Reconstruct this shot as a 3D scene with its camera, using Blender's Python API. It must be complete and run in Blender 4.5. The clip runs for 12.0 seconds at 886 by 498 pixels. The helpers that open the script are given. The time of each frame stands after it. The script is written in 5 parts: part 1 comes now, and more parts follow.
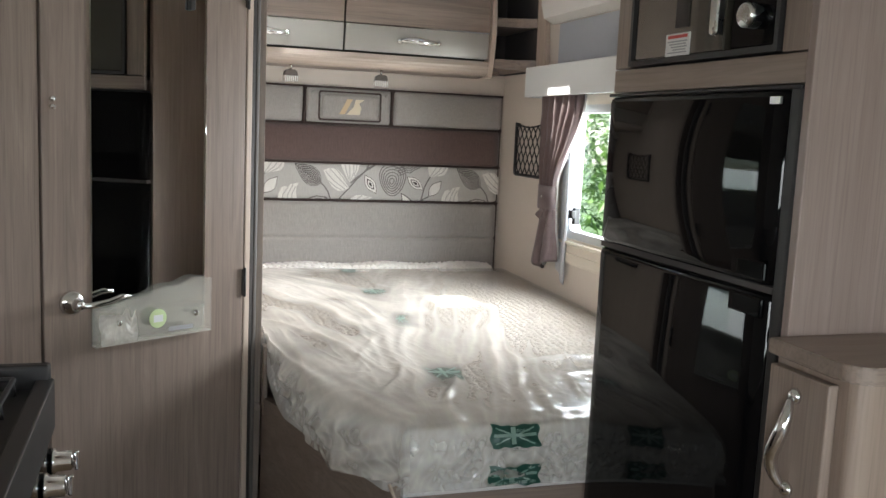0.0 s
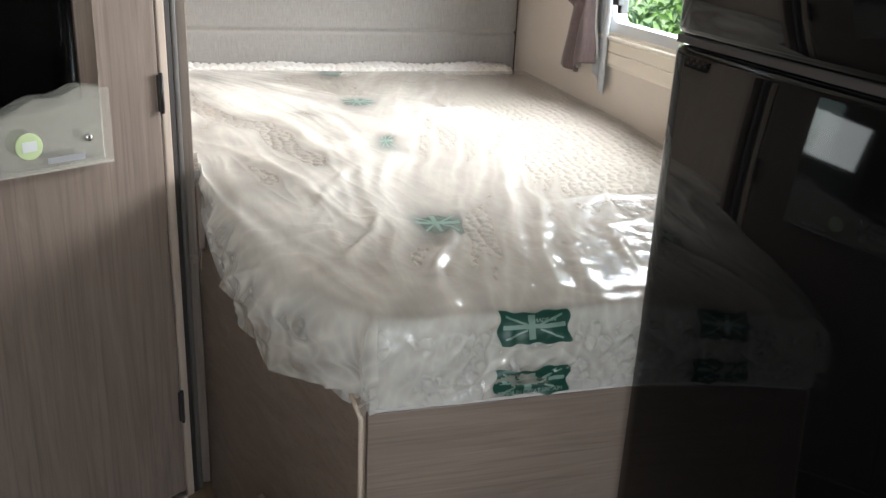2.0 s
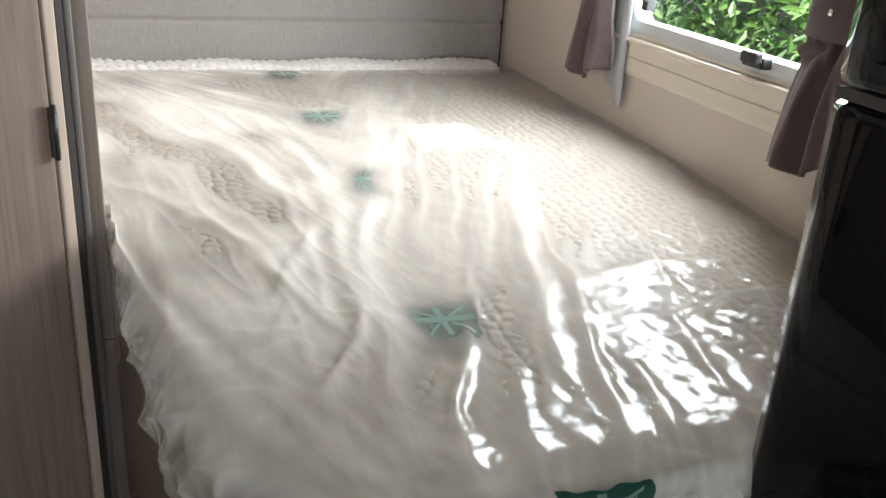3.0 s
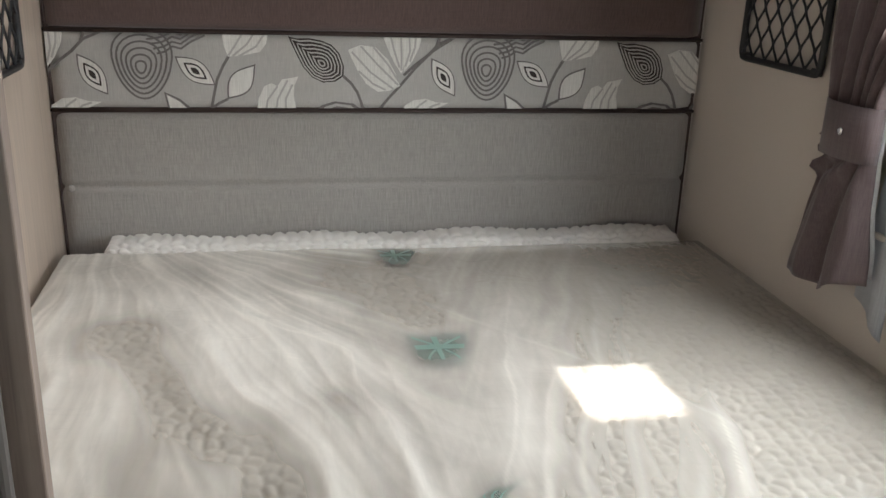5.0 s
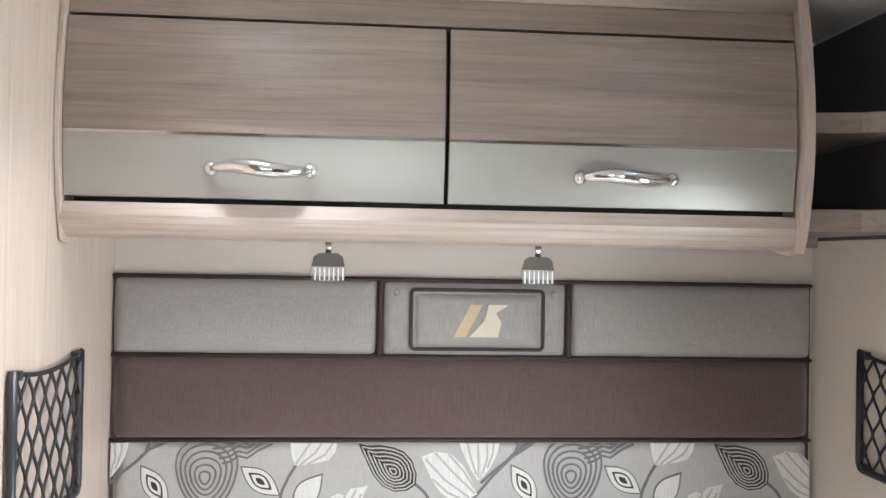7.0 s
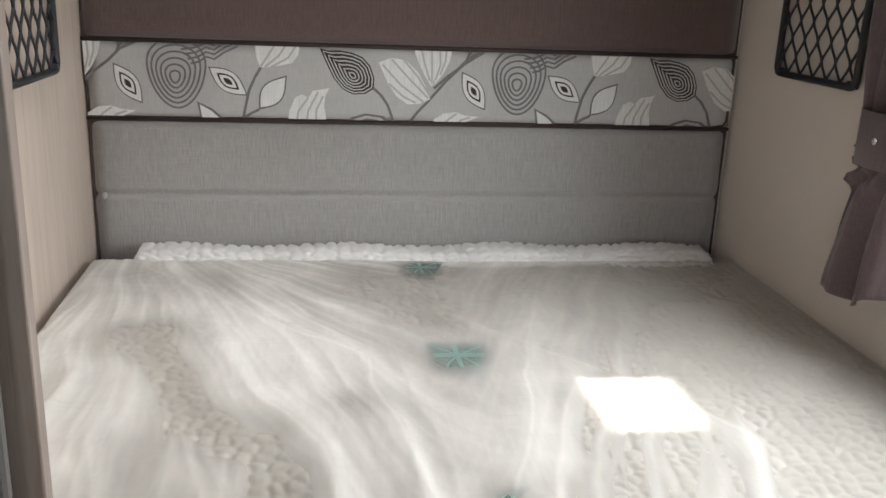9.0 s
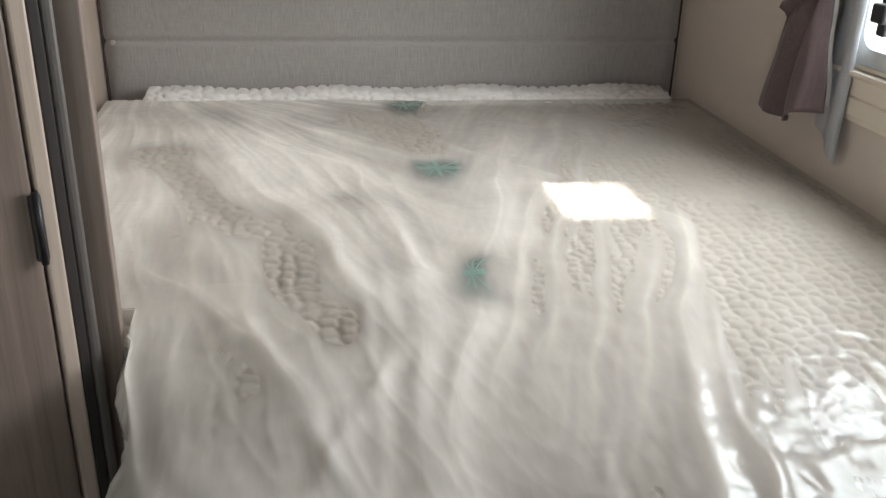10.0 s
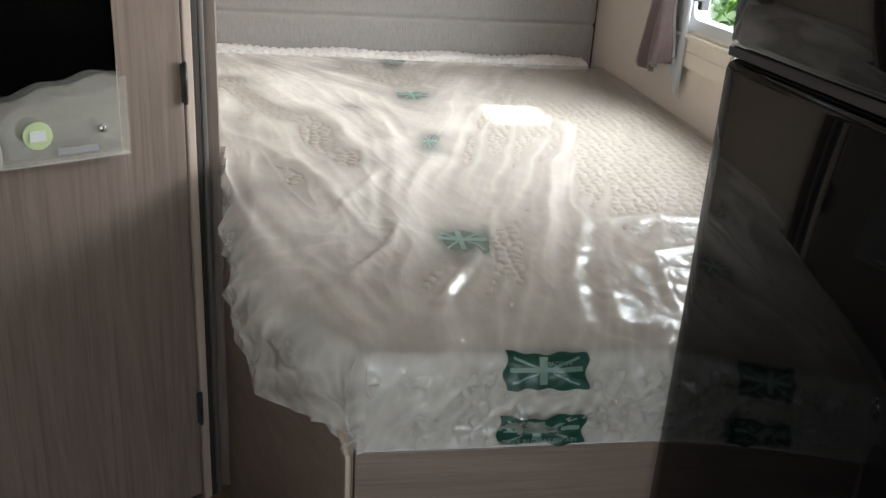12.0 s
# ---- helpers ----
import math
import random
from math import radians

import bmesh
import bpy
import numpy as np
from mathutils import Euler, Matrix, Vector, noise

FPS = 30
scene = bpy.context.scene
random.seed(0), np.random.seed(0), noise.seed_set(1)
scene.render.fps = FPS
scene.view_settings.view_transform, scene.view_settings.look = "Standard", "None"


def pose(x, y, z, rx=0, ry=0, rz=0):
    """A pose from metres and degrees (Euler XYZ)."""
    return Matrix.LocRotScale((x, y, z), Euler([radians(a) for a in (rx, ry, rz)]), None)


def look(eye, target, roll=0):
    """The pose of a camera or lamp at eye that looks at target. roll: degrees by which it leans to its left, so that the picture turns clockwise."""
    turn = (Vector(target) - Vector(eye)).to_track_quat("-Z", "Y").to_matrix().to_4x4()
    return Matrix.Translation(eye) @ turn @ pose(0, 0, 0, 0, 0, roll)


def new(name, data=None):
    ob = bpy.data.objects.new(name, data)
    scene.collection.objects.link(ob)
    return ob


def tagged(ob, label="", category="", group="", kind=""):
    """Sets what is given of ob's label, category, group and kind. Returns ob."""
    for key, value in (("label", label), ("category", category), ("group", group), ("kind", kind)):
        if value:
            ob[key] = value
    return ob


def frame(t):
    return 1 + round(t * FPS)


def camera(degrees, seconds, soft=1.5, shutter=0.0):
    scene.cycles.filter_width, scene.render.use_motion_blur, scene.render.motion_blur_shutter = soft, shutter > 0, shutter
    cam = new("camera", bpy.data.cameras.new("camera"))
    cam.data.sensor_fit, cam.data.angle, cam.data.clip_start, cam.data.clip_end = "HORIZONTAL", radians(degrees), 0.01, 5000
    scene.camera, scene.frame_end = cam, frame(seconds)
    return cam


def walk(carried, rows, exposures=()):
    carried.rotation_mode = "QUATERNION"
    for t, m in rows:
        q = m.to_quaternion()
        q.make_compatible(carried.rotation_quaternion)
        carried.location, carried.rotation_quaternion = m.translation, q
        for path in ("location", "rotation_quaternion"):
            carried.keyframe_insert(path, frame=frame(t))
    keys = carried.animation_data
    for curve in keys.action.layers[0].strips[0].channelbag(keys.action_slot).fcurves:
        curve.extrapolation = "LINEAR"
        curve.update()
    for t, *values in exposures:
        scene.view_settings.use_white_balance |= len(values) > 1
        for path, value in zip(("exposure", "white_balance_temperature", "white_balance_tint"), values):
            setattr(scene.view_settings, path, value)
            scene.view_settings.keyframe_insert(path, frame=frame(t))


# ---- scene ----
from mathutils.geometry import tessellate_polygon

cam = camera(52.9, 12.0)
PATH = [
    (0, (0.083, -0.035, 1.386), (0.684, 1.855, 1.123), 2.6),
    (0.5, (0.112, 0.033, 1.334), (0.723, 1.872, 0.84), 2.9),
    (0.9, (0.164, 0.144, 1.303), (0.771, 1.953, 0.705), 3.4),
    (1, (0.187, 0.177, 1.299), (0.785, 1.987, 0.69), 3.2),
    (1.5, (0.298, 0.381, 1.306), (0.85, 2.194, 0.667), 2.8),
    (2, (0.34, 0.595, 1.3), (0.88, 2.389, 0.601), 2.7),
    (2.5, (0.341, 0.88, 1.316), (0.976, 2.623, 0.569), 3.7),
    (2.7, (0.358, 0.968, 1.311), (1.018, 2.696, 0.551), 3.8),
    (4.5, (0.532, 1.64, 1.368), (0.984, 3.431, 0.6), 3.2),
    (5, (0.552, 1.76, 1.409), (0.925, 3.617, 0.767), 2.1),
    (5.2, (0.605, 1.812, 1.429), (0.907, 3.709, 0.871), 1.2),
    (5.5, (0.602, 1.878, 1.485), (0.902, 3.805, 1.042), 0.9),
    (6, (0.607, 1.909, 1.533), (0.849, 3.88, 1.296), 1.0),
    (6.5, (0.599, 1.914, 1.584), (0.787, 3.904, 1.543), 1.1),
    (6.7, (0.597, 1.914, 1.601), (0.771, 3.906, 1.626), 0.9),
    (8.3, (0.631, 1.802, 1.379), (0.805, 3.791, 1.252), 1.6),
    (8.5, (0.599, 1.801, 1.382), (0.822, 3.77, 1.115), 2.2),
    (9, (0.59, 1.753, 1.364), (0.865, 3.65, 0.793), 2.3),
    (9.5, (0.576, 1.679, 1.323), (0.867, 3.514, 0.582), 1.3),
    (10, (0.571, 1.521, 1.307), (0.869, 3.332, 0.514), 1.8),
    (10.5, (0.564, 1.357, 1.326), (0.851, 3.166, 0.523), 2.2),
    (11, (0.519, 1.16, 1.316), (0.833, 2.976, 0.539), 2.3),
    (11.5, (0.488, 0.969, 1.312), (0.837, 2.789, 0.558), 2.8),
    (12, (0.5, 0.72, 1.314), (0.827, 2.546, 0.565), 3.7),
]
walk(cam, [(t, look(eye, target, roll)) for t, eye, target, roll in PATH],
     [(0.0, 2.3, 6450, 10), (1.0, 2.55, 6450, 9), (1.5, 2.6, 6450, 10), (2.5, 2.4, 6500, 10), (4.5, 1.8, 6500, 10), (5.0, 1.5, 6450, 9), (5.5, 2.05, 6400, 11), (6.0, 2.5, 6300, 11), (6.5, 2.65, 6200, 11), (7.6, 2.8, 6000, 10), (8.5, 2.6, 6000, 8),
      (9.0, 1.8, 6300, 10), (9.5, 1.55, 6500, 10), (10.5, 1.6, 6500, 10), (11.0, 1.7, 6500, 10), (11.5, 2.0, 6500, 10), (12.0, 2.05, 6500, 10)])


# ---- world, sun, lamps ----
SUN_WAY = Vector((0.35, -0.11, -0.71)).normalized()
world = bpy.data.worlds.new("world")
scene.world = world
world.use_nodes = True
wt = world.node_tree
sky = wt.nodes.new("ShaderNodeTexSky")
sky.sky_type = "NISHITA"
sky.sun_disc = False
sky.sun_elevation = math.asin(-SUN_WAY.z)
sky.sun_rotation = math.atan2(-SUN_WAY.x, -SUN_WAY.y)
wt.links.new(sky.outputs[0], wt.nodes["Background"].inputs[0])
wt.nodes["Background"].inputs[1].default_value = 0.12

sun = new("sun", bpy.data.lights.new("sun", "SUN"))
sun.data.energy, sun.data.angle, sun.data.color = 5.0, radians(0.6), (1.0, 0.95, 0.88)
sun.matrix_world = look((0, 0, 6), Vector((0, 0, 6)) + SUN_WAY)


def opening_lamp(name, eye, target, w, h, watts, colour=(0.93, 0.97, 1.0), spread=180):
    lamp = new(name, bpy.data.lights.new(name, "AREA"))
    lamp.data.shape, lamp.data.size, lamp.data.size_y = "RECTANGLE", w, h
    lamp.data.energy, lamp.data.color, lamp.data.spread = watts, colour, radians(spread)
    lamp.matrix_world = look(eye, target)
    return lamp


opening_lamp("daylight_bed_window", (1.60, 2.58, 1.27), (0.75, 2.70, 0.85), 0.62, 0.44, 5.2, spread=160)
opening_lamp("daylight_side_window", (1.62, -1.0, 1.22), (0.0, 1.4, 0.7), 1.1, 0.40, 1.7, spread=110)
opening_lamp("daylight_doorway", (0.55, -2.75, 0.80), (0.8, 1.7, 0.35), 0.7, 1.3, 1.0, (0.84, 0.94, 1.0), 100)
# added fill for the bed's foot, at an unseen opening in the left wall
opening_lamp("added_left_fill", (-0.86, -1.45, 1.25), (0.95, 1.75, 0.42), 0.75, 0.6, 2.6, spread=90)
opening_lamp("daylight_bed_roof_window", (0.43, 3.06, 2.26), (0.43, 3.06, 0), 0.20, 0.18, 5.0)


# ---- materials ----
def rgb(r, g, b):
    return (r, g, b, 1.0)


class Mat:
    """A node material with short ways to add nodes."""

    def __init__(self, name):
        self.m = bpy.data.materials.new(name)
        self.m.use_nodes = True
        self.t = self.m.node_tree
        self.b = self.t.nodes["Principled BSDF"]
        self.out = self.t.nodes["Material Output"]

    def node(self, kind, **inputs):
        n = self.t.nodes.new(kind)
        for k, v in inputs.items():
            self.put(n.inputs[k.replace("_", " ")], v)
        return n

    def put(self, socket, v):
        if isinstance(v, bpy.types.NodeSocket):
            self.t.links.new(v, socket)
        else:
            socket.default_value = v

    def coords(self, scale=(1, 1, 1), rot=(0, 0, 0)):
        c = self.t.nodes.new("ShaderNodeTexCoord")
        mp = self.t.nodes.new("ShaderNodeMapping")
        mp.inputs["Scale"].default_value = scale
        mp.inputs["Rotation"].default_value = rot
        self.t.links.new(c.outputs["Object"], mp.inputs[0])
        return mp.outputs[0]

    def noise(self, vec, scale, detail=4.0, rough=0.55, distortion=0.0):
        n = self.node("ShaderNodeTexNoise", Vector=vec, Scale=scale, Detail=detail, Roughness=rough, Distortion=distortion)
        return n.outputs["Fac"]

    def ramp(self, fac, *stops):
        r = self.t.nodes.new("ShaderNodeValToRGB")
        self.t.links.new(fac, r.inputs[0])
        e = r.color_ramp.elements
        while len(e) < len(stops):
            e.new(0.5)
        for i, (p, c) in enumerate(stops):
            e[i].position = p
            e[i].color = c if len(c) == 4 else (*c, 1.0)
        return r.outputs[0]

    def mix(self, fac, a, b, mode="MIX"):
        n = self.t.nodes.new("ShaderNodeMix")
        n.data_type, n.blend_type = "RGBA", mode
        self.put(n.inputs[0], fac)
        self.put(n.inputs[6], a)
        self.put(n.inputs[7], b)
        return n.outputs[2]

    def math(self, op, a, b=0.0):
        n = self.t.nodes.new("ShaderNodeMath")
        n.operation = op
        self.put(n.inputs[0], a)
        self.put(n.inputs[1], b)
        return n.outputs[0]

    def bump(self, height, strength, distance=0.002):
        n = self.node("ShaderNodeBump", Strength=strength, Distance=distance, Height=height)
        self.t.links.new(n.outputs[0], self.b.inputs["Normal"])
        return n

    def set(self, **inputs):
        for k, v in inputs.items():
            self.put(self.b.inputs[k.replace("_", " ")], v)
        return self


def wood(name, axis, light, dark, rough=0.38):
    """Printed oak foil, its grain along one axis."""
    m = Mat(name)
    s = [24.0, 24.0, 24.0]
    s[axis] = 1.9
    fine = [150.0, 150.0, 150.0]
    fine[axis] = 3.0
    v = m.coords(tuple(s))
    vf = m.coords(tuple(fine))
    figure = m.noise(v, 1.0, 6.0, 0.65, 1.5)
    pores = m.noise(vf, 1.0, 3.0, 0.7)
    broad = m.noise(m.coords(tuple(2.2 if i != axis else 0.5 for i in range(3))), 1.0, 2.0)
    c = m.ramp(figure, (0.25, dark), (0.5, tuple((a + b) / 2 for a, b in zip(light, dark))), (0.72, light))
    c = m.mix(m.ramp(pores, (0.28, (0.55, 0.55, 0.55)), (0.5, (0, 0, 0))), c, tuple(0.62 * a for a in dark) + (1,))
    c = m.mix(m.math("MULTIPLY", broad, 0.45), c, tuple(0.72 * a for a in dark) + (1,))
    r = m.math("ADD", m.math("MULTIPLY", pores, 0.2), rough - 0.1)
    m.set(Base_Color=c, Roughness=r)
    m.bump(m.math("ADD", pores, m.math("MULTIPLY", figure, 0.6)), 0.18, 0.0015)
    return m.m


OAK_L, OAK_D = (0.35, 0.272, 0.225), (0.205, 0.155, 0.128)
oak_v = wood("oak_vertical", 2, OAK_L, OAK_D)
oak_x = wood("oak_across", 0, OAK_L, OAK_D)
oak_y = wood("oak_along", 1, OAK_L, OAK_D)
oak_pale_v = wood("pale_oak_vertical", 2, (0.66, 0.54, 0.445), (0.50, 0.40, 0.325))
oak_pale_x = wood("pale_oak_across", 0, (0.55, 0.455, 0.38), (0.41, 0.335, 0.277))


def plain(name, colour, rough=0.5, metal=0.0, grain=0.06, scale=30.0, bump=0.08, wear=0.12, **more):
    m = Mat(name)
    v = m.coords()
    n = m.noise(v, scale, 5.0)
    n2 = m.noise(v, scale * 0.07, 3.0)
    f = m.math("ADD", m.math("MULTIPLY", n, grain), m.math("MULTIPLY", n2, grain * 1.3))
    dark = tuple(c * 0.55 for c in colour) + (1.0,)
    m.set(Base_Color=m.mix(f, (*colour, 1.0), dark), Metallic=metal,
          Roughness=m.math("ADD", m.math("MULTIPLY", n2, wear), rough - 0.5 * wear), **more)
    m.bump(n, bump, 0.001)
    return m.m


def weave(name, colour, alt, scale=900.0, streak=0.35, bump=0.35, rough=0.9, sheen=0.2, thin=0.0):
    """Woven cloth: slubs both ways and a thread relief."""
    m = Mat(name)
    warp = m.noise(m.coords((scale, scale, scale * 0.04)), 1.0, 2.0)
    weft = m.noise(m.coords((scale * 0.04, scale * 0.04, scale)), 1.0, 2.0)
    broad = m.noise(m.coords(), 6.0, 3.0)
    f = m.math("ADD", m.math("MULTIPLY", warp, 0.72), m.math("MULTIPLY", weft, 0.28))
    c = m.mix(m.ramp(f, (0.35, (0, 0, 0)), (0.65, (1, 1, 1))), (*alt, 1.0), (*colour, 1.0))
    c = m.mix(m.math("MULTIPLY", broad, streak), c, (*alt, 1.0))
    m.set(Base_Color=c, Roughness=rough, Sheen_Weight=sheen)
    m.bump(f, bump, 0.0012)
    if thin:
        through_light = m.node("ShaderNodeBsdfTranslucent", Color=c)
        both = m.node("ShaderNodeMixShader", Fac=thin)
        m.t.links.new(m.b.outputs[0], both.inputs[1])
        m.t.links.new(through_light.outputs[0], both.inputs[2])
        m.t.links.new(both.outputs[0], m.out.inputs[0])
    return m.m


cream = plain("cream_wallboard", (0.61, 0.54, 0.475), 0.6, grain=0.05, scale=60)
cream_sill = plain("cream_plastic", (0.68, 0.615, 0.52), 0.4, grain=0.04)
ceiling_white = plain("ceiling_lining", (0.74, 0.72, 0.68), 0.7, scale=120, bump=0.2)
white_plastic = plain("white_plastic", (0.72, 0.74, 0.74), 0.35, grain=0.03)
grey_lining = plain("grey_lining", (0.42, 0.44, 0.48), 0.8, scale=80, bump=0.2)
grey_metal = plain("champagne_laminate", (0.36, 0.335, 0.30), 0.32, 0.35, grain=0.05, scale=200, bump=0.03)
chrome = plain("chrome", (0.78, 0.78, 0.78), 0.1, 1.0, grain=0.02)
steel = plain("brushed_steel", (0.6, 0.6, 0.58), 0.28, 1.0, grain=0.05, scale=200)
black_gloss = plain("black_gloss", (0.003, 0.003, 0.0035), 0.035, wear=0.03, grain=0.1, bump=0.002, Specular_IOR_Level=0.13)
black_satin = plain("black_plastic", (0.018, 0.017, 0.018), 0.42)
dark_seal = plain("dark_seal", (0.035, 0.028, 0.025), 0.6)
vent_plate = plain("beige_vent_plate", (0.36, 0.29, 0.235), 0.5)
# black for the shade in the vent's slots
slot_shade = plain("black_slot_shade", (0.008, 0.008, 0.008), 0.9)
trim_grey = plain("grey_brown_trim", (0.12, 0.105, 0.095), 0.5)
# near-black that stands in for the shade inside bays, throats and gaps
recess_shade = plain("dark_recess_shade", (0.07, 0.062, 0.06), 0.8)
grey_cloth = weave("grey_woven_cloth", (0.40, 0.375, 0.35), (0.27, 0.25, 0.235))
pattern_cloth = weave("pale_woven_cloth", (0.50, 0.48, 0.455), (0.40, 0.38, 0.36))
brown_cloth = weave("brown_suede_cloth", (0.135, 0.087, 0.077), (0.085, 0.053, 0.048), 500, 0.5, 0.2, sheen=0.5)
piping_cloth = plain("brown_piping", (0.055, 0.036, 0.032), 0.85)
curtain_cloth = weave("mauve_curtain_cloth", (0.21, 0.15, 0.148), (0.14, 0.095, 0.094), 700, 0.3, 0.2, 0.7, 0.4, 0.35)
lining_cloth = weave("curtain_lining", (0.75, 0.73, 0.70), (0.6, 0.58, 0.56), 700, 0.2, thin=0.45)
grey_blind = weave("grey_blind_cloth", (0.46, 0.47, 0.49), (0.36, 0.37, 0.39), 600, 0.2)
thread_white = weave("white_embroidery", (0.78, 0.76, 0.72), (0.6, 0.58, 0.54), 500, 0.2, 0.6)
thread_grey = weave("grey_embroidery", (0.20, 0.18, 0.175), (0.14, 0.125, 0.12), 500, 0.2, 0.6)
thread_dark = weave("dark_embroidery", (0.045, 0.034, 0.03), (0.03, 0.022, 0.02), 500, 0.2, 0.6)
badge_tan = plain("tan_stitching", (0.60, 0.45, 0.28), 0.6)
badge_cream = plain("cream_stitching", (0.68, 0.60, 0.46), 0.6)
rubber = plain("net_cord", (0.012, 0.012, 0.014), 0.55)
green_print = plain("green_print", (0.016, 0.075, 0.055), 0.3, grain=0.25, scale=15)
white_print = plain("pale_print", (0.22, 0.33, 0.28), 0.35, grain=0.2)
paper = plain("paper_label", (0.75, 0.74, 0.72), 0.6)
red_print = plain("red_print", (0.55, 0.08, 0.07), 0.6)
grey_print = plain("grey_print", (0.35, 0.35, 0.36), 0.6)
sticker_green = plain("pale_green_sticker", (0.55, 0.66, 0.36), 0.5)
floor_vinyl = wood("oak_vinyl", 1, (0.40, 0.30, 0.20), (0.26, 0.185, 0.12), 0.42)
lamp_cap = plain("dark_bronze", (0.13, 0.11, 0.095), 0.35, 0.6)
alloy = plain("window_alloy", (0.55, 0.56, 0.57), 0.35, 0.2)


def mirror_mat():
    m = Mat("mirror_silver")
    smear = m.noise(m.coords(), 3.0, 3.0)
    m.set(Base_Color=rgb(0.62, 0.64, 0.63), Metallic=1.0, Roughness=m.math("MULTIPLY", smear, 0.03))
    return m.m


def glass_mat(name, tint, rough=0.0):
    m = Mat(name)
    clear = m.node("ShaderNodeBsdfTransparent", Color=(*tint, 1.0))
    gloss = m.node("ShaderNodeBsdfGlossy", Roughness=0.03 + rough)
    face = m.node("ShaderNodeLayerWeight", Blend=0.5)
    fac = m.math("ADD", m.math("MULTIPLY", m.math("POWER", face.outputs["Facing"], 5.0), 0.6), 0.03)
    mixn = m.node("ShaderNodeMixShader", Fac=fac)
    m.t.links.new(clear.outputs[0], mixn.inputs[1])
    m.t.links.new(gloss.outputs[0], mixn.inputs[2])
    m.t.links.new(mixn.outputs[0], m.out.inputs[0])
    return m.m


mirror = mirror_mat()
pane_glass = glass_mat("acrylic_pane", (0.93, 0.96, 0.95))
lamp_glass = glass_mat("clear_acrylic", (0.86, 0.9, 0.9), 0.05)


def film_mat(name, low, high, gloss_rough=0.16, folds=True):
    """Thin polythene: clear in places, milky where it lies double, with glossy creases."""
    m = Mat(name)
    v = m.coords((1.0, 1.0, 1.0))
    patches = m.noise(v, 5.0, 4.0, 0.6, 0.8)
    streaks = m.noise(m.coords((60.0, 9.0, 30.0), (0, 0, 0.35)), 1.0, 4.0, 0.6, 1.2)
    f = m.math("ADD", m.math("MULTIPLY", patches, 0.5), m.math("MULTIPLY", streaks, 0.5))
    milk = m.ramp(f, (0.30, (low, low, low)), (0.70, (high, high, high)))
    if folds:
        layers = m.node("ShaderNodeAttribute")
        layers.attribute_name = "layers"
        milk = m.math("MINIMUM", m.math("MULTIPLY", milk, layers.outputs["Fac"]), 0.95)
    crinkle = m.noise(v, 15.0, 2.5, 0.5, 1.5)
    fine = m.node("ShaderNodeBump", Strength=0.45, Distance=0.008, Height=crinkle)
    clear = m.node("ShaderNodeBsdfTransparent", Color=rgb(0.96, 0.965, 0.955))
    white = m.node("ShaderNodeBsdfDiffuse", Color=rgb(0.95, 0.895, 0.82))
    glow = m.node("ShaderNodeBsdfTranslucent", Color=rgb(0.92, 0.89, 0.84))
    body = m.node("ShaderNodeMixShader", Fac=0.30)
    m.t.links.new(white.outputs[0], body.inputs[1])
    m.t.links.new(glow.outputs[0], body.inputs[2])
    sheet = m.node("ShaderNodeMixShader", Fac=milk)
    m.t.links.new(clear.outputs[0], sheet.inputs[1])
    m.t.links.new(body.outputs[0], sheet.inputs[2])
    gloss = m.node("ShaderNodeBsdfGlossy", Roughness=gloss_rough, Normal=fine.outputs[0])
    face = m.node("ShaderNodeLayerWeight", Blend=0.5, Normal=fine.outputs[0])
    fac = m.math("ADD", m.math("MULTIPLY", m.math("POWER", face.outputs["Facing"], 4.0), 0.34), 0.036)
    final = m.node("ShaderNodeMixShader", Fac=fac)
    m.t.links.new(sheet.outputs[0], final.inputs[1])
    m.t.links.new(gloss.outputs[0], final.inputs[2])
    m.t.links.new(final.outputs[0], m.out.inputs[0])
    return m.m


film = film_mat("polythene_film", 0.90, 1.08, 0.08)
frosted = film_mat("frosted_acrylic", 0.30, 0.55, 0.2, folds=False)
pocket_sheet = film_mat("hazy_acrylic", 0.10, 0.22, 0.12, folds=False)


def knit_mat(name, light, dark):
    m = Mat(name)
    threads = m.noise(m.coords(), 420.0, 3.0)
    tone = m.noise(m.coords(), 9.0, 3.0)
    m.set(Base_Color=m.mix(m.math("MULTIPLY", tone, 0.9), (*light, 1.0), (*dark, 1.0)), Roughness=0.9)
    m.bump(threads, 0.3, 0.0015)
    return m.m


knit = knit_mat("white_knit", (0.78, 0.745, 0.70), (0.62, 0.585, 0.545))
border_knit = knit_mat("white_border_knit", (0.62, 0.60, 0.58), (0.50, 0.48, 0.46))
# the white knit again, darkened in colour for the shade under the film
shaded_knit = knit_mat("knit_shaded_under_film", (0.47, 0.415, 0.365), (0.36, 0.315, 0.275))


def leaf_mat(name, a, b):
    m = Mat(name)
    info = m.node("ShaderNodeNewGeometry")
    c = m.ramp(info.outputs["Random Per Island"], (0.0, a), (0.6, b), (1.0, tuple(1.5 * x for x in b)))
    tr = m.node("ShaderNodeBsdfTranslucent", Color=c)
    m.set(Base_Color=c, Roughness=0.5)
    mx = m.node("ShaderNodeMixShader", Fac=0.4)
    m.t.links.new(m.b.outputs[0], mx.inputs[1])
    m.t.links.new(tr.outputs[0], mx.inputs[2])
    m.t.links.new(mx.outputs[0], m.out.inputs[0])
    return m.m


leaves = leaf_mat("hedge_leaves", (0.04, 0.09, 0.02), (0.11, 0.20, 0.05))
grass_mat = plain("grass", (0.07, 0.12, 0.03), 0.9, grain=0.6, scale=8, bump=0.5)
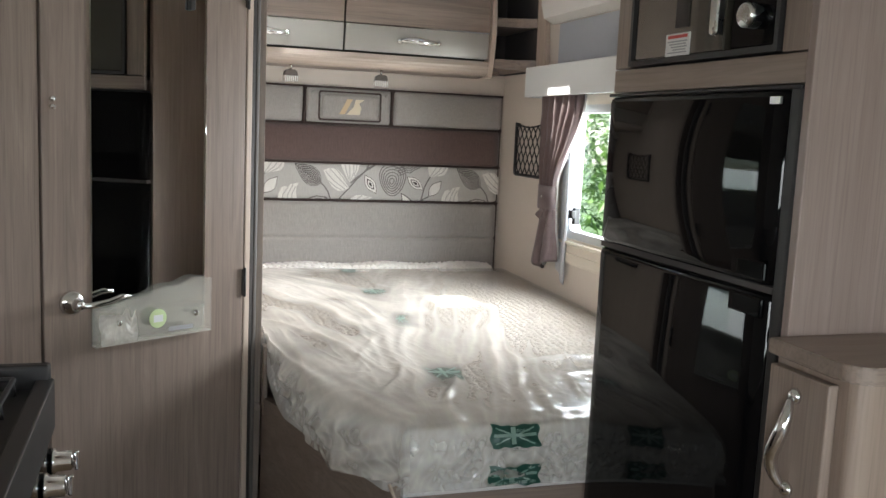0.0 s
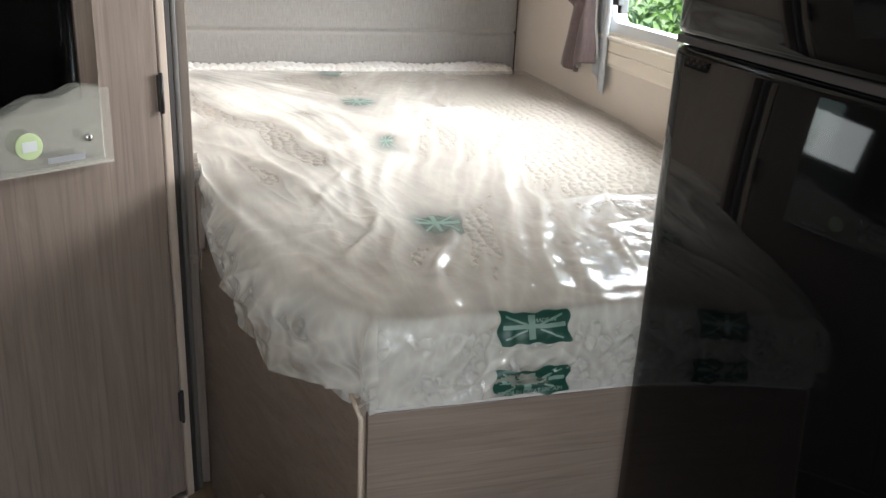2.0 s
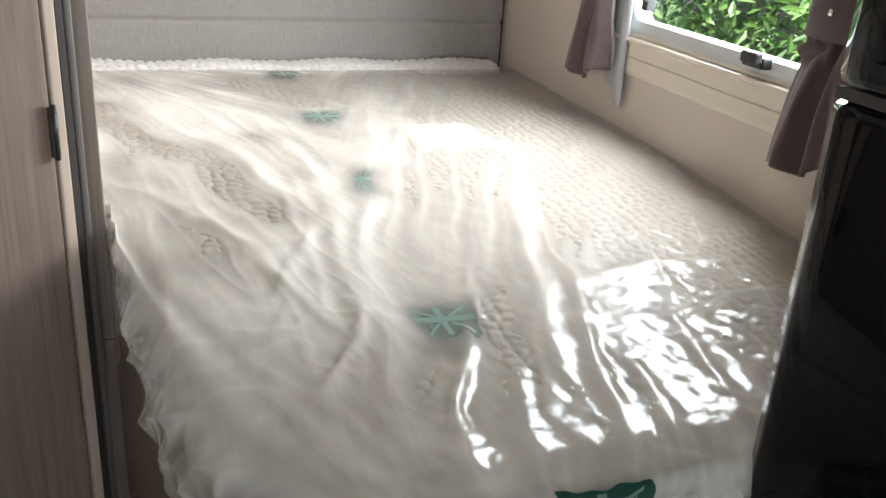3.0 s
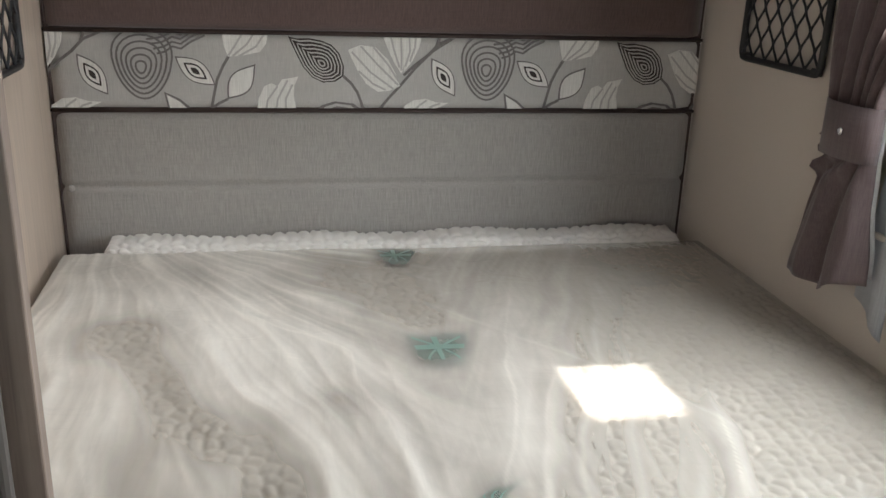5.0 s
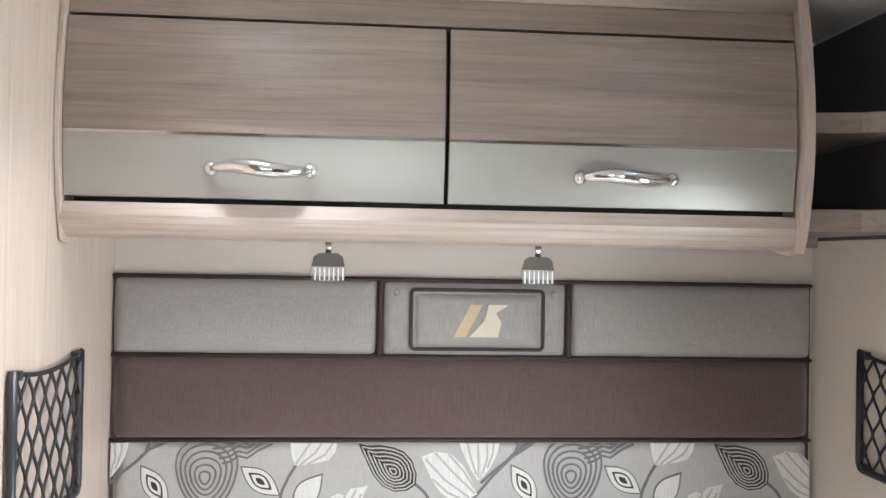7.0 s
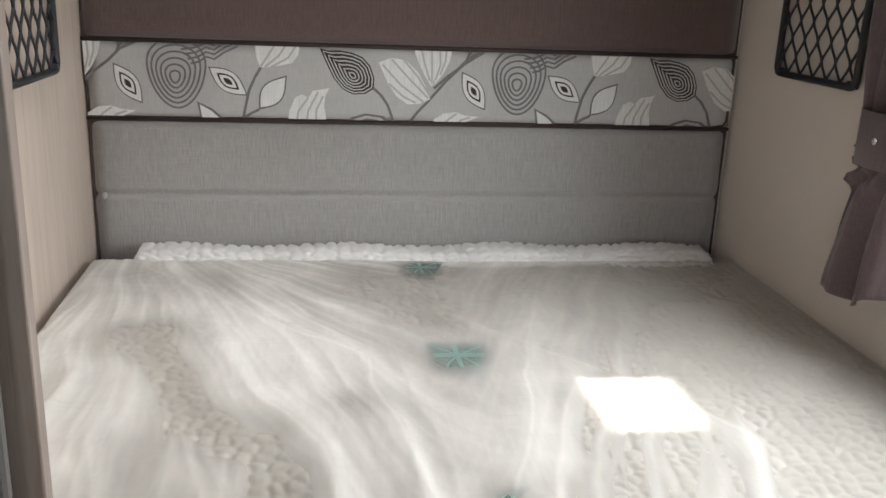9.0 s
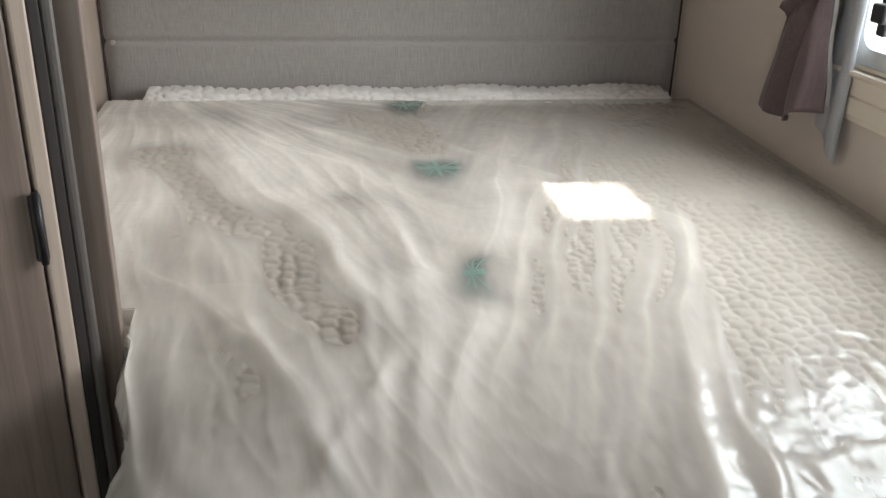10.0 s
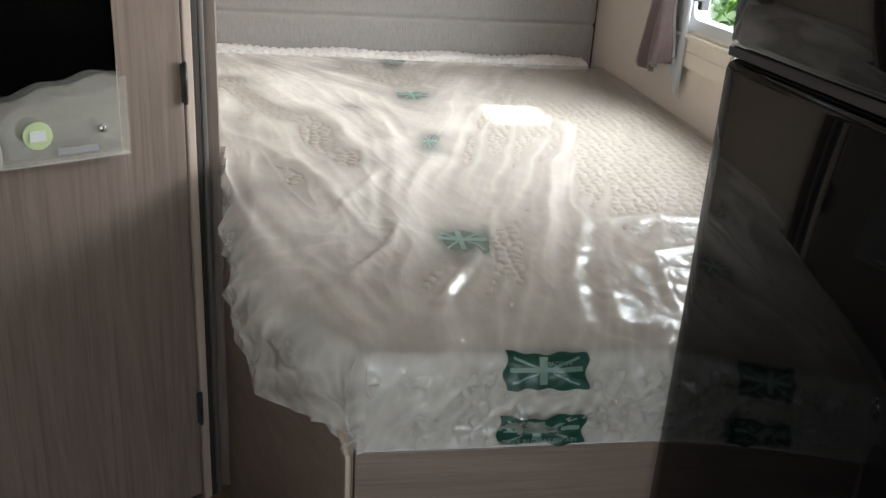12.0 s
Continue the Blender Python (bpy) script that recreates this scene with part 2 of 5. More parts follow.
bark = plain("bark", (0.10, 0.075, 0.055), 0.9, grain=0.5, scale=20, bump=0.6)
fence_wood = wood("weathered_fence", 2, (0.30, 0.26, 0.22), (0.18, 0.15, 0.13), 0.8)


# ---- building helpers ----
def link(name, bm, mat, smooth=False):
    me = bpy.data.meshes.new(name)
    bmesh.ops.recalc_face_normals(bm, faces=bm.faces)
    bm.to_mesh(me)
    bm.free()
    for p in me.polygons:
        p.use_smooth = smooth
    me.materials.append(mat)
    return new(name, me)


def part(name, bm, mat, parent, label="", smooth=False):
    ob = link(name, bm, mat, smooth)
    ob.parent = parent
    if parent.type == "EMPTY":
        ob.matrix_parent_inverse = Matrix.Translation(-parent.location)
    if label:
        ob["label"] = label
    return ob


def thing(name, at, label, category, group="", kind=""):
    ob = new(name)
    ob.empty_display_size = 0.05
    ob.location = at
    return tagged(ob, label, category, group, kind)


def setting(name, bm, mat, label, category, smooth=False):
    return tagged(link(name, bm, mat, smooth), label, category, kind="structure")


def box(x0, x1, y0, y1, z0, z1, bevel=0.0, bm=None, m=None, segments=2):
    bm = bm or bmesh.new()
    t = Matrix.Translation(((x0 + x1) / 2, (y0 + y1) / 2, (z0 + z1) / 2)) @ Matrix.Diagonal((x1 - x0, y1 - y0, z1 - z0, 1))
    g = bmesh.ops.create_cube(bm, size=1.0, matrix=t)
    vs = g["verts"]
    if bevel:
        es = list({e for v in vs for e in v.link_edges})
        r = bmesh.ops.bevel(bm, geom=es, offset=bevel, segments=segments, affect="EDGES", profile=0.5)
        vs = list({v for f in r["faces"] for v in f.verts} | {v for v in vs if v.is_valid})
    if m is not None:
        bmesh.ops.transform(bm, matrix=m, verts=vs)
    return bm


def prism(pts, axis, a, b, bm=None, bevel=0.0):
    """A polygon (pairs in the two other axes, in x-y-z order) pushed from a to b along axis."""
    bm = bm or bmesh.new()

    def at(p, c):
        q = [p[0], p[1]]
        q.insert(axis, c)
        return q
    lo = [bm.verts.new(at(p, a)) for p in pts]
    hi = [bm.verts.new(at(p, b)) for p in pts]
    n = len(pts)
    fs = [bm.faces.new(lo), bm.faces.new(hi[::-1])]
    for i in range(n):
        fs.append(bm.faces.new((lo[i], hi[i], hi[(i + 1) % n], lo[(i + 1) % n])))
    if bevel:
        es = {e for f in fs[:2] for e in f.edges}
        bmesh.ops.bevel(bm, geom=list(es), offset=bevel, segments=2, affect="EDGES", profile=0.5)
    return bm


def tube(points, radius, bm=None, sides=8, closed=False, radii=None):
    bm = bm or bmesh.new()
    pts = [Vector(p) for p in points]
    n = len(pts)
    rings = []
    side = None
    for i, p in enumerate(pts):
        a = pts[(i - 1) % n] if (closed or i) else p
        b = pts[(i + 1) % n] if (closed or i < n - 1) else p
        d = (b - a).normalized()
        if side is None:
            side = d.cross(Vector((0.31, 0.17, 0.93)))
        side = (side - d * side.dot(d)).normalized()
        up = d.cross(side)
        r = radii[i] if radii else radius
        rings.append([bm.verts.new(p + r * (math.cos(2 * math.pi * k / sides) * side + math.sin(2 * math.pi * k / sides) * up)) for k in range(sides)])
    for i in range(n if closed else n - 1):
        r0, r1 = rings[i], rings[(i + 1) % n]
        for k in range(sides):
            bm.faces.new((r0[k], r0[(k + 1) % sides], r1[(k + 1) % sides], r1[k]))
    if not closed:
        bm.faces.new(rings[0][::-1])
        bm.faces.new(rings[-1])
    return bm


def lathe(profile, m, bm=None, sides=24):
    """Rings of (radius, height) turned about z, then moved by m."""
    bm = bm or bmesh.new()
    rings = []
    for r, h in profile:
        rings.append([bm.verts.new(m @ Vector((r * math.cos(2 * math.pi * k / sides), r * math.sin(2 * math.pi * k / sides), h))) for k in range(sides)])
    for r0, r1 in zip(rings, rings[1:]):
        for k in range(sides):
            bm.faces.new((r0[k], r0[(k + 1) % sides], r1[(k + 1) % sides], r1[k]))
    bm.faces.new(rings[0][::-1])
    bm.faces.new(rings[-1])
    return bm


def wall_with_holes(axis, at, thick, a0, a1, z0, z1, holes):
    """A wall square to axis 0 or 1, with rectangular holes (a0, a1, z0, z1) right through it."""
    bm = bmesh.new()
    cuts_a = sorted({a0, a1, *[h[0] for h in holes], *[h[1] for h in holes]})
    cuts_z = sorted({z0, z1, *[h[2] for h in holes], *[h[3] for h in holes]})

    def solid(i, j):
        if not (0 <= i < len(cuts_a) - 1 and 0 <= j < len(cuts_z) - 1):
            return False
        ca, cz = (cuts_a[i] + cuts_a[i + 1]) / 2, (cuts_z[j] + cuts_z[j + 1]) / 2
        return not any(h[0] < ca < h[1] and h[2] < cz < h[3] for h in holes)

    def v(d, a, z):
        return bm.verts.new((d, a, z) if axis == 0 else (a, d, z) if axis == 1 else (a, z, d))
    lo, hi = at, at + thick
    for i in range(len(cuts_a) - 1):
        for j in range(len(cuts_z) - 1):
            if not solid(i, j):
                continue
            p, q, r, s = cuts_a[i], cuts_a[i + 1], cuts_z[j], cuts_z[j + 1]
            for d in (lo, hi):
                bm.faces.new((v(d, p, r), v(d, q, r), v(d, q, s), v(d, p, s)))
            for ok, e in ((solid(i - 1, j), ((p, r), (p, s))), (solid(i + 1, j), ((q, r), (q, s))),
                          (solid(i, j - 1), ((p, r), (q, r))), (solid(i, j + 1), ((p, s), (q, s)))):
                if not ok:
                    (b0, c0), (b1, c1) = e
                    bm.faces.new((v(lo, b0, c0), v(hi, b0, c0), v(hi, b1, c1), v(lo, b1, c1)))
    bmesh.ops.remove_doubles(bm, verts=bm.verts, dist=1e-5)
    return bm


def arc(cx, cy, r, a0, a1, n=8):
    return [(cx + r * math.cos(radians(a0 + (a1 - a0) * i / n)), cy + r * math.sin(radians(a0 + (a1 - a0) * i / n))) for i in range(n + 1)]


def rounded(a0, a1, b0, b1, r, n=5):
    return arc(a1 - r, b0 + r, r, -90, 0, n) + arc(a1 - r, b1 - r, r, 0, 90, n) + arc(a0 + r, b1 - r, r, 90, 180, n) + arc(a0 + r, b0 + r, r, 180, 270, n)


def ring_frame(outer, inner, axis, a, b, bm=None):
    """A frame between two outlines with the same number of points, from a to b along axis."""
    bm = bm or bmesh.new()

    def at(p, c):
        q = [p[0], p[1]]
        q.insert(axis, c)
        return bm.verts.new(q)
    n = len(outer)
    sets = [[at(p, a) for p in outer], [at(p, b) for p in outer], [at(p, b) for p in inner], [at(p, a) for p in inner]]
    for k in range(4):
        s, t = sets[k], sets[(k + 1) % 4]
        for i in range(n):
            bm.faces.new((s[i], s[(i + 1) % n], t[(i + 1) % n], t[i]))
    return bm


# ---- structure ----
XL, XR, YF, YB, ZC = -0.78, 1.49, -2.65, 3.62, 2.03
WY0, WY1, WZ0, WZ1 = 2.24, 2.92, 1.02, 1.50

setting("floor", box(XL, XR, YF, YB, -0.05, 0.0), floor_vinyl, "brown oak-effect vinyl floor of the caravan", "floor")
setting("wall_rear", box(XL, XR + 0.04, YB, YB + 0.04, -0.05, ZC + 0.05), cream, "cream board end wall behind the headboard", "wall")
# the hole is added to let the left fill lamp in
setting("wall_left", wall_with_holes(0, XL - 0.04, 0.04, YF, YB, -0.05, ZC + 0.05, [(-1.85, -1.05, 0.92, 1.6)]), cream, "cream board side wall of the caravan", "wall")
setting("wall_right", wall_with_holes(0, XR, 0.04, YF, YB, -0.05, ZC + 0.05, [(WY0, WY1, WZ0, WZ1), (-1.6, -0.4, 1.0, 1.6)]), cream,
        "cream wallboard side wall with a window", "wall")
setting("wall_front", wall_with_holes(1, YF - 0.04, 0.04, XL - 0.04, XR + 0.04, -0.05, ZC + 0.05, [(0.2, 0.9, 0.05, 1.80)]), cream,
        "cream board end wall with an open doorway", "wall")
setting("ceiling", wall_with_holes(2, ZC, 0.04, XL - 0.04, XR + 0.04, YF, YB, [(0.350, 0.512, 2.985, 3.130), (1.05, 1.178, 2.87, 3.06)]), ceiling_white,
        "off-white lined caravan ceiling", "ceiling")
setting("bulkhead", prism([(1.432, ZC), (1.432, 1.87), (1.445, 1.82), (XR - 0.002, 1.80), (XR - 0.002, ZC)], 1, 1.8, 3.13), ceiling_white,
        "off-white sloping ledge above the window", "bulkhead")

# washroom partition: side panel beside the bed, a return at the jamb and the angled front
setting("washroom_side_panel", box(0.100, 0.130, 2.50, YB - 0.002, 0.0, ZC - 0.002, 0.002), oak_pale_v, "pale oak-effect panel beside the bed", "partition")
setting("washroom_return_panel", box(0.132, 0.352, 2.478, 2.498, 0.0, ZC - 0.002, 0.002), oak_v, "oak-effect return panel at the bed's corner", "partition")
HINGE, LATCH = Vector((0.292, 2.433, 0)), Vector((-0.178, 2.146, 0))
DX = (HINGE - LATCH).normalized()
DN = Vector((DX.y, -DX.x, 0))
DOOR = Matrix(((DX.x, -DN.x, 0, LATCH.x), (DX.y, -DN.y, 0, LATCH.y), (0, 0, 1, 0), (0, 0, 0, 1)))
DW = (HINGE - LATCH).length


def on_door(bm):
    bmesh.ops.transform(bm, matrix=DOOR, verts=bm.verts)
    return bm


bm = box(-0.70, -0.004, 0.0, 0.028, 0.0, ZC - 0.002, 0.002)
setting("washroom_front_panel", on_door(bm), oak_v, "oak-effect washroom front panel beside its door", "partition")
bm = box(-0.004, DW + 0.004, 0.0, 0.028, 1.935, ZC - 0.002, 0.002)
setting("washroom_head_panel", on_door(bm), oak_v, "oak-effect panel above the washroom door", "partition")
frame_ob = setting("door_frame", on_door(box(DW + 0.003, DW + 0.021, -0.006, 0.045, 0.0, ZC - 0.002, 0.003)), oak_pale_v,
                   "pale oak-effect jamb of the washroom door", "door frame")
part("seal", on_door(box(DW + 0.022, DW + 0.034, -0.002, 0.045, 0.0, ZC - 0.002, 0.002)), dark_seal, frame_ob, "dark rubber seal")
part("trim", on_door(box(DW + 0.035, DW + 0.047, -0.004, 0.055, 0.0, ZC - 0.002, 0.004)), trim_grey, frame_ob, "narrow grey corner trim")
setting("threshold", on_door(box(0.0, DW, -0.012, 0.03, 0.0, 0.008, 0.003)), oak_pale_x, "pale threshold strip under the washroom door", "threshold")

# the door leaf
door = thing("door_1", tuple(LATCH), "closed oak-effect washroom door with a tall mirror", "door", kind="structure")
leaf = part("door_leaf", on_door(box(0.0, DW, -0.004, 0.024, 0.018, 1.93, 0.003)), oak_v, door)
part("mirror", on_door(box(0.113, 0.426, -0.0085, -0.0045, 0.835, 1.80, 0.0015)), mirror, door, "frameless tall mirror")
for z in (0.95, 0.245, 1.72):
    h = part("hinge", on_door(box(DW - 0.007, DW + 0.006, -0.013, -0.005, z - 0.037, z + 0.037, 0.003)), dark_seal, door, "bronze hinge")
    part("hinge_pin", on_door(tube([(DW, -0.012, z - 0.04), (DW, -0.012, z + 0.04)], 0.004)), black_satin, h, smooth=True)
HM = DOOR @ Matrix.Translation((0.065, -0.004, 0.948)) @ Matrix.Rotation(radians(90), 4, "X")
handle = part("door_handle", lathe([(0.029, 0), (0.029, 0.006), (0.024, 0.011), (0.012, 0.013), (0.011, 0.045), (0.009, 0.05)], HM), chrome, door,
              "chrome lever handle on a round rose", True)
part("lever", tube([DOOR @ Vector(p) for p in ((0.062, -0.045, 0.948), (0.09, -0.052, 0.945), (0.13, -0.056, 0.950), (0.165, -0.054, 0.960), (0.19, -0.050, 0.957))],
                   0.008, sides=10, radii=[0.009, 0.0085, 0.008, 0.007, 0.004]), chrome, handle, smooth=True)
part("coat_hook", on_door(box(0.368, 0.384, -0.022, -0.009, 1.655, 1.69, 0.004)), black_satin, door, "small black catch on the mirror")
part("cover_cap", on_door(tube([(0.024, -0.004, 1.400), (0.024, -0.014, 1.400)], 0.006)), chrome, door, smooth=True)
part("cover_cap", on_door(tube([(0.024, -0.004, 1.418), (0.024, -0.014, 1.418)], 0.006)), chrome, door, smooth=True)

# frosted pocket on the mirror's foot
rack = thing("magazine_pocket", tuple(DOOR @ Vector((0.27, -0.03, 0.835))), "frosted acrylic magazine pocket with wavy top on the mirror", "magazine rack")
top = [(0.432 - 0.319 * i / 24, 0.0) for i in range(25)]
wave = [(x, 0.930 + 0.052 * (0.5 + 0.5 * math.sin((x - 0.113) * 9.0 - 1.3)) + 0.004 * math.sin(x * 70)) for x, _ in top]
part("front_sheet", on_door(prism([(0.113, 0.838), (0.432, 0.838)] + wave, 1, -0.030, -0.027)), pocket_sheet, rack)
part("base_sheet", on_door(box(0.113, 0.432, -0.030, -0.009, 0.8355, 0.8385)), frosted, rack)
for sx in (0.170, 0.384):
    m = DOOR @ Matrix.Translation((sx, -0.030, 0.889)) @ Matrix.Rotation(radians(90), 4, "X")
    part("stud", lathe([(0.008, 0), (0.008, 0.004), (0.005, 0.007)], m, sides=16), chrome, rack, "chrome stud", True)
m = DOOR @ Matrix.Translation((0.275, -0.0305, 0.888)) @ Matrix.Rotation(radians(90), 4, "X")
stick = part("sticker", lathe([(0.024, 0), (0.024, 0.0012), (0.023, 0.0016)], m, sides=32), sticker_green, rack, "round pale green sticker")
part("sticker_mark", on_door(box(0.262, 0.288, -0.0335, -0.0325, 0.879, 0.897)), white_plastic, stick)
bm = bmesh.new()
nb = 16
vs = [[bm.verts.new(DOOR @ Vector((0.118 + 0.095 * i / nb, -0.036 - 0.012 * abs(noise.noise(Vector((i * 0.6, j * 0.5, 3)))) - 0.006 * math.sin(j * 0.4),
                                   0.840 + (0.075 + 0.03 * noise.noise(Vector((i * 0.4, 7, 0)))) * j / nb))) for j in range(nb + 1)] for i in range(nb + 1)]
for i in range(nb):
    for j in range(nb):
        bm.faces.new((vs[i][j], vs[i + 1][j], vs[i + 1][j + 1], vs[i][j + 1]))
part("plastic_bag", bm, frosted, rack, "crumpled clear bag of fittings", True)
part("leaflet", on_door(box(0.305, 0.375, -0.0325, -0.031, 0.851, 0.862)), grey_print, rack, "folded grey leaflet")

# ---- headboard ----
HY = 3.6
head = thing("headboard", (0.805, HY, 0.79), "padded headboard in grey, brown and leaf-patterned cloth", "headboard")


def pad(x0, x1, z0, z1, depth, bulge, parent, name, mat, label="", seams=(), nz=26):
    """An upholstered panel with a soft front; seams are heights of stitched grooves."""
    nx = 40
    bm = bmesh.new()
    g = []
    for i in range(nx + 1):
        col = []
        for j in range(nz + 1):
            u, w = i / nx, j / nz
            x, z = x0 + (x1 - x0) * u, z0 + (z1 - z0) * w
            ex, ez = min(x - x0, x1 - x), min(z - z0, z1 - z)
            e = min(1.0, ex / 0.012) ** 0.5 * min(1.0, ez / 0.014) ** 0.5
            d = depth * e + bulge * math.sin(math.pi * w) * min(1, ex / 0.06)
            for s in seams:
                d -= 0.0055 * math.exp(-((z - s) / 0.007) ** 2)
            d += 0.0012 * noise.noise(Vector((x * 9, z * 14, 2.0)))
            col.append(bm.verts.new((x, HY + 0.010 - max(d, 0.0), z)))
        g.append(col)
    for i in range(nx):
        for j in range(nz):
            bm.faces.new((g[i][j], g[i + 1][j], g[i + 1][j + 1], g[i][j + 1]))
    edge = [g[i][0] for i in range(nx + 1)] + [g[nx][j] for j in range(1, nz + 1)] + [g[i][nz] for i in range(nx - 1, -1, -1)] + [g[0][j] for j in range(nz - 1, 0, -1)]
    back = [bm.verts.new((v.co.x, YB - 0.002, v.co.z)) for v in edge]
    for i in range(len(edge)):
        k = (i + 1) % len(edge)
        bm.faces.new((edge[i], edge[k], back[k], back[i]))
    return part(name, bm, mat, parent, label, True)


X0, X1 = 0.132, 1.480
part("backing_board", box(X0, X1, YB - 0.012, YB - 0.003, 0.60, 1.545), piping_cloth, head)
pad(X0, 0.622, 1.397, 1.540, 0.010, 0.012, head, "upper_pad", grey_cloth)
pad(0.996, X1, 1.397, 1.540, 0.010, 0.012, head, "upper_pad", grey_cloth)
mid = pad(0.632, 0.986, 1.397, 1.538, 0.008, 0.002, head, "centre_pad", grey_cloth)
pad(X0, X1, 1.239, 1.391, 0.010, 0.008, head, "brown_pad", brown_cloth, "brown suede-like cloth panel")
floral = pad(X0, X1, 1.085, 1.233, 0.010, 0.000, head, "patterned_pad", pattern_cloth, "pale cloth panel with leaf embroidery")
pad(X0, X1, 0.62, 1.077, 0.010, 0.003, head, "lower_pad", grey_cloth, seams=(0.927,), nz=150)
inner = pad(0.690, 0.936, 1.414, 1.519, 0.016, 0.002, head, "centre_cushion", grey_cloth)
rim = [(p[0], HY - 0.002, p[1]) for p in rounded(0.686, 0.940, 1.410, 1.523, 0.008)]
part("piping", tube(rim, 0.0035, closed=True), piping_cloth, mid, "brown piping", True)
for a, b in (((0.627, 1.397), (0.627, 1.540)), ((0.991, 1.397), (0.991, 1.540))):
    part("piping", tube([(a[0], HY, a[1]), (b[0], HY, b[1])], 0.004), piping_cloth, head, smooth=True)
for z in (1.394, 1.236, 1.081, 1.541):
    part("piping", tube([(X0, HY + 0.002, z), (0.8, HY + 0.001, z), (X1, HY + 0.002, z)], 0.0035), piping_cloth, head, smooth=True)
for bx, bz in ((0.658, 1.517), (0.962, 1.517)):
    part("button", lathe([(0.0065, 0), (0.0065, 0.003), (0.004, 0.0045)], Matrix.Translation((bx, HY, bz)) @ Matrix.Rotation(radians(90), 4, "X"), sides=16), grey_cloth, mid, smooth=True)
part("button", lathe([(0.007, 0), (0.007, 0.004), (0.003, 0.007)], Matrix.Translation((0.156, HY - 0.001, 0.924)) @ Matrix.Rotation(radians(90), 4, "X"), sides=16), grey_cloth, head, smooth=True)
# emblem as two plain slanted shapes
EY = HY - 0.0085
bm = prism([(0.767, 1.434), (0.790, 1.434), (0.822, 1.496), (0.799, 1.496)], 1, EY - 0.0015, EY)
part("emblem", bm, badge_tan, inner, "tan stitched emblem shape")
bm = prism([(0.797, 1.434), (0.852, 1.434), (0.858, 1.462), (0.848, 1.480), (0.872, 1.496), (0.834, 1.496), (0.826, 1.466)], 1, EY - 0.0022, EY - 0.0004)
part("emblem", bm, badge_cream, inner, "cream stitched emblem shape")

# embroidery on the patterned panel: coordinates in millimetres from its top left corner, one repeat every 693 mm
FY = HY - 0.0006
F0, FT, FB = X0, 1.231, 1.087


def clip_half(poly, k, limit, keep_less):
    out = []
    for i, p in enumerate(poly):
        q = poly[(i + 1) % len(poly)]
        pin = (p[k] <= limit) == keep_less
        qin = (q[k] <= limit) == keep_less
        if pin:
            out.append(p)
        if pin != qin:
            s = (limit - p[k]) / (q[k] - p[k])
            out.append((p[0] + s * (q[0] - p[0]), p[1] + s * (q[1] - p[1])))
    return out


STITCHES = [0]


def stitch_all(name, polys, mat, lift, shift):
    """Flat raised embroidery out of one or more outlines, cut off at the panel's edges."""
    STITCHES[0] += 1
    lift += 0.000006 * STITCHES[0]
    bm = bmesh.new()
    front, back = FY - 0.0004 - lift, FY + 0.002
    for poly in polys:
        poly = [(F0 + (x + shift) / 1000, FT - y / 1000) for x, y in poly]
        for k, lim, less in ((1, FT, True), (1, FB, False), (0, X0 + 0.003, False), (0, X1 - 0.003, True)):
            if len(poly) >= 3:
                poly = clip_half(poly, k, lim, less)
        clean = [p for i, p in enumerate(poly) if (Vector(p) - Vector(poly[i - 1])).length > 1e-5]
        if len(clean) < 3:
            continue
        near = [bm.verts.new((x, front, z)) for x, z in clean]
        far = [bm.verts.new((x, back, z)) for x, z in clean]
        for tri in tessellate_polygon([[Vector((x, z, 0)) for x, z in clean]]):
            bm.faces.new([near[i] for i in tri])
        for i in range(len(near)):
            j = (i + 1) % len(near)
            bm.faces.new((near[i], near[j], far[j], far[i]))
    if bm.faces:
        part(name, bm, mat, floral)
    else:
        bm.free()


def stitch(name, poly, mat, lift, shift):
    stitch_all(name, [poly], mat, lift, shift)


def stitch_line(name, points, w, mat, lift, shift, closed=False):
    """A stitched line of one width through the points."""
    pts = [Vector(p) for p in points]
    n = len(pts)
    side = []
    for i in range(n):
        a, b = (pts[i - 1], pts[(i + 1) % n]) if closed else (pts[max(i - 1, 0)], pts[min(i + 1, n - 1)])
        d = (b - a).normalized()
        side.append(Vector((-d.y, d.x)) * w / 2)
    quads = []
    for i in range(n if closed else n - 1):
        j = (i + 1) % n
        quads.append([tuple(pts[i] + side[i]), tuple(pts[j] + side[j]), tuple(pts[j] - side[j]), tuple(pts[i] - side[i])])
    stitch_all(name, quads, mat, lift, shift)


def leaf_shape(a, b, w, n=10, skew=0.0):
    """A pointed leaf from a to b, w wide."""
    a, b = Vector(a), Vector(b)
    d = b - a
    s = Vector((-d.y, d.x)).normalized()
    up = [a + d * t + s * (w / 2) * math.sin(math.pi * t ** (1 + skew)) for t in [i / n for i in range(n + 1)]]
    dn = [a + d * t - s * (w / 2) * math.sin(math.pi * t ** (1 + skew)) for t in [i / n for i in range(n - 1, 0, -1)]]
    return [(p.x, p.y) for p in up + dn]


def scaled(poly, c, f):
    return [(c[0] + (x - c[0]) * f, c[1] + (y - c[1]) * f) for x, y in poly]


def flame(outline, stripes, shift):
    stitch("leaf", outline, thread_white, 0.0, shift)
    for s in stripes:
        stitch_line("leaf_vein", s, 4.0, pattern_cloth, 0.0004, shift)


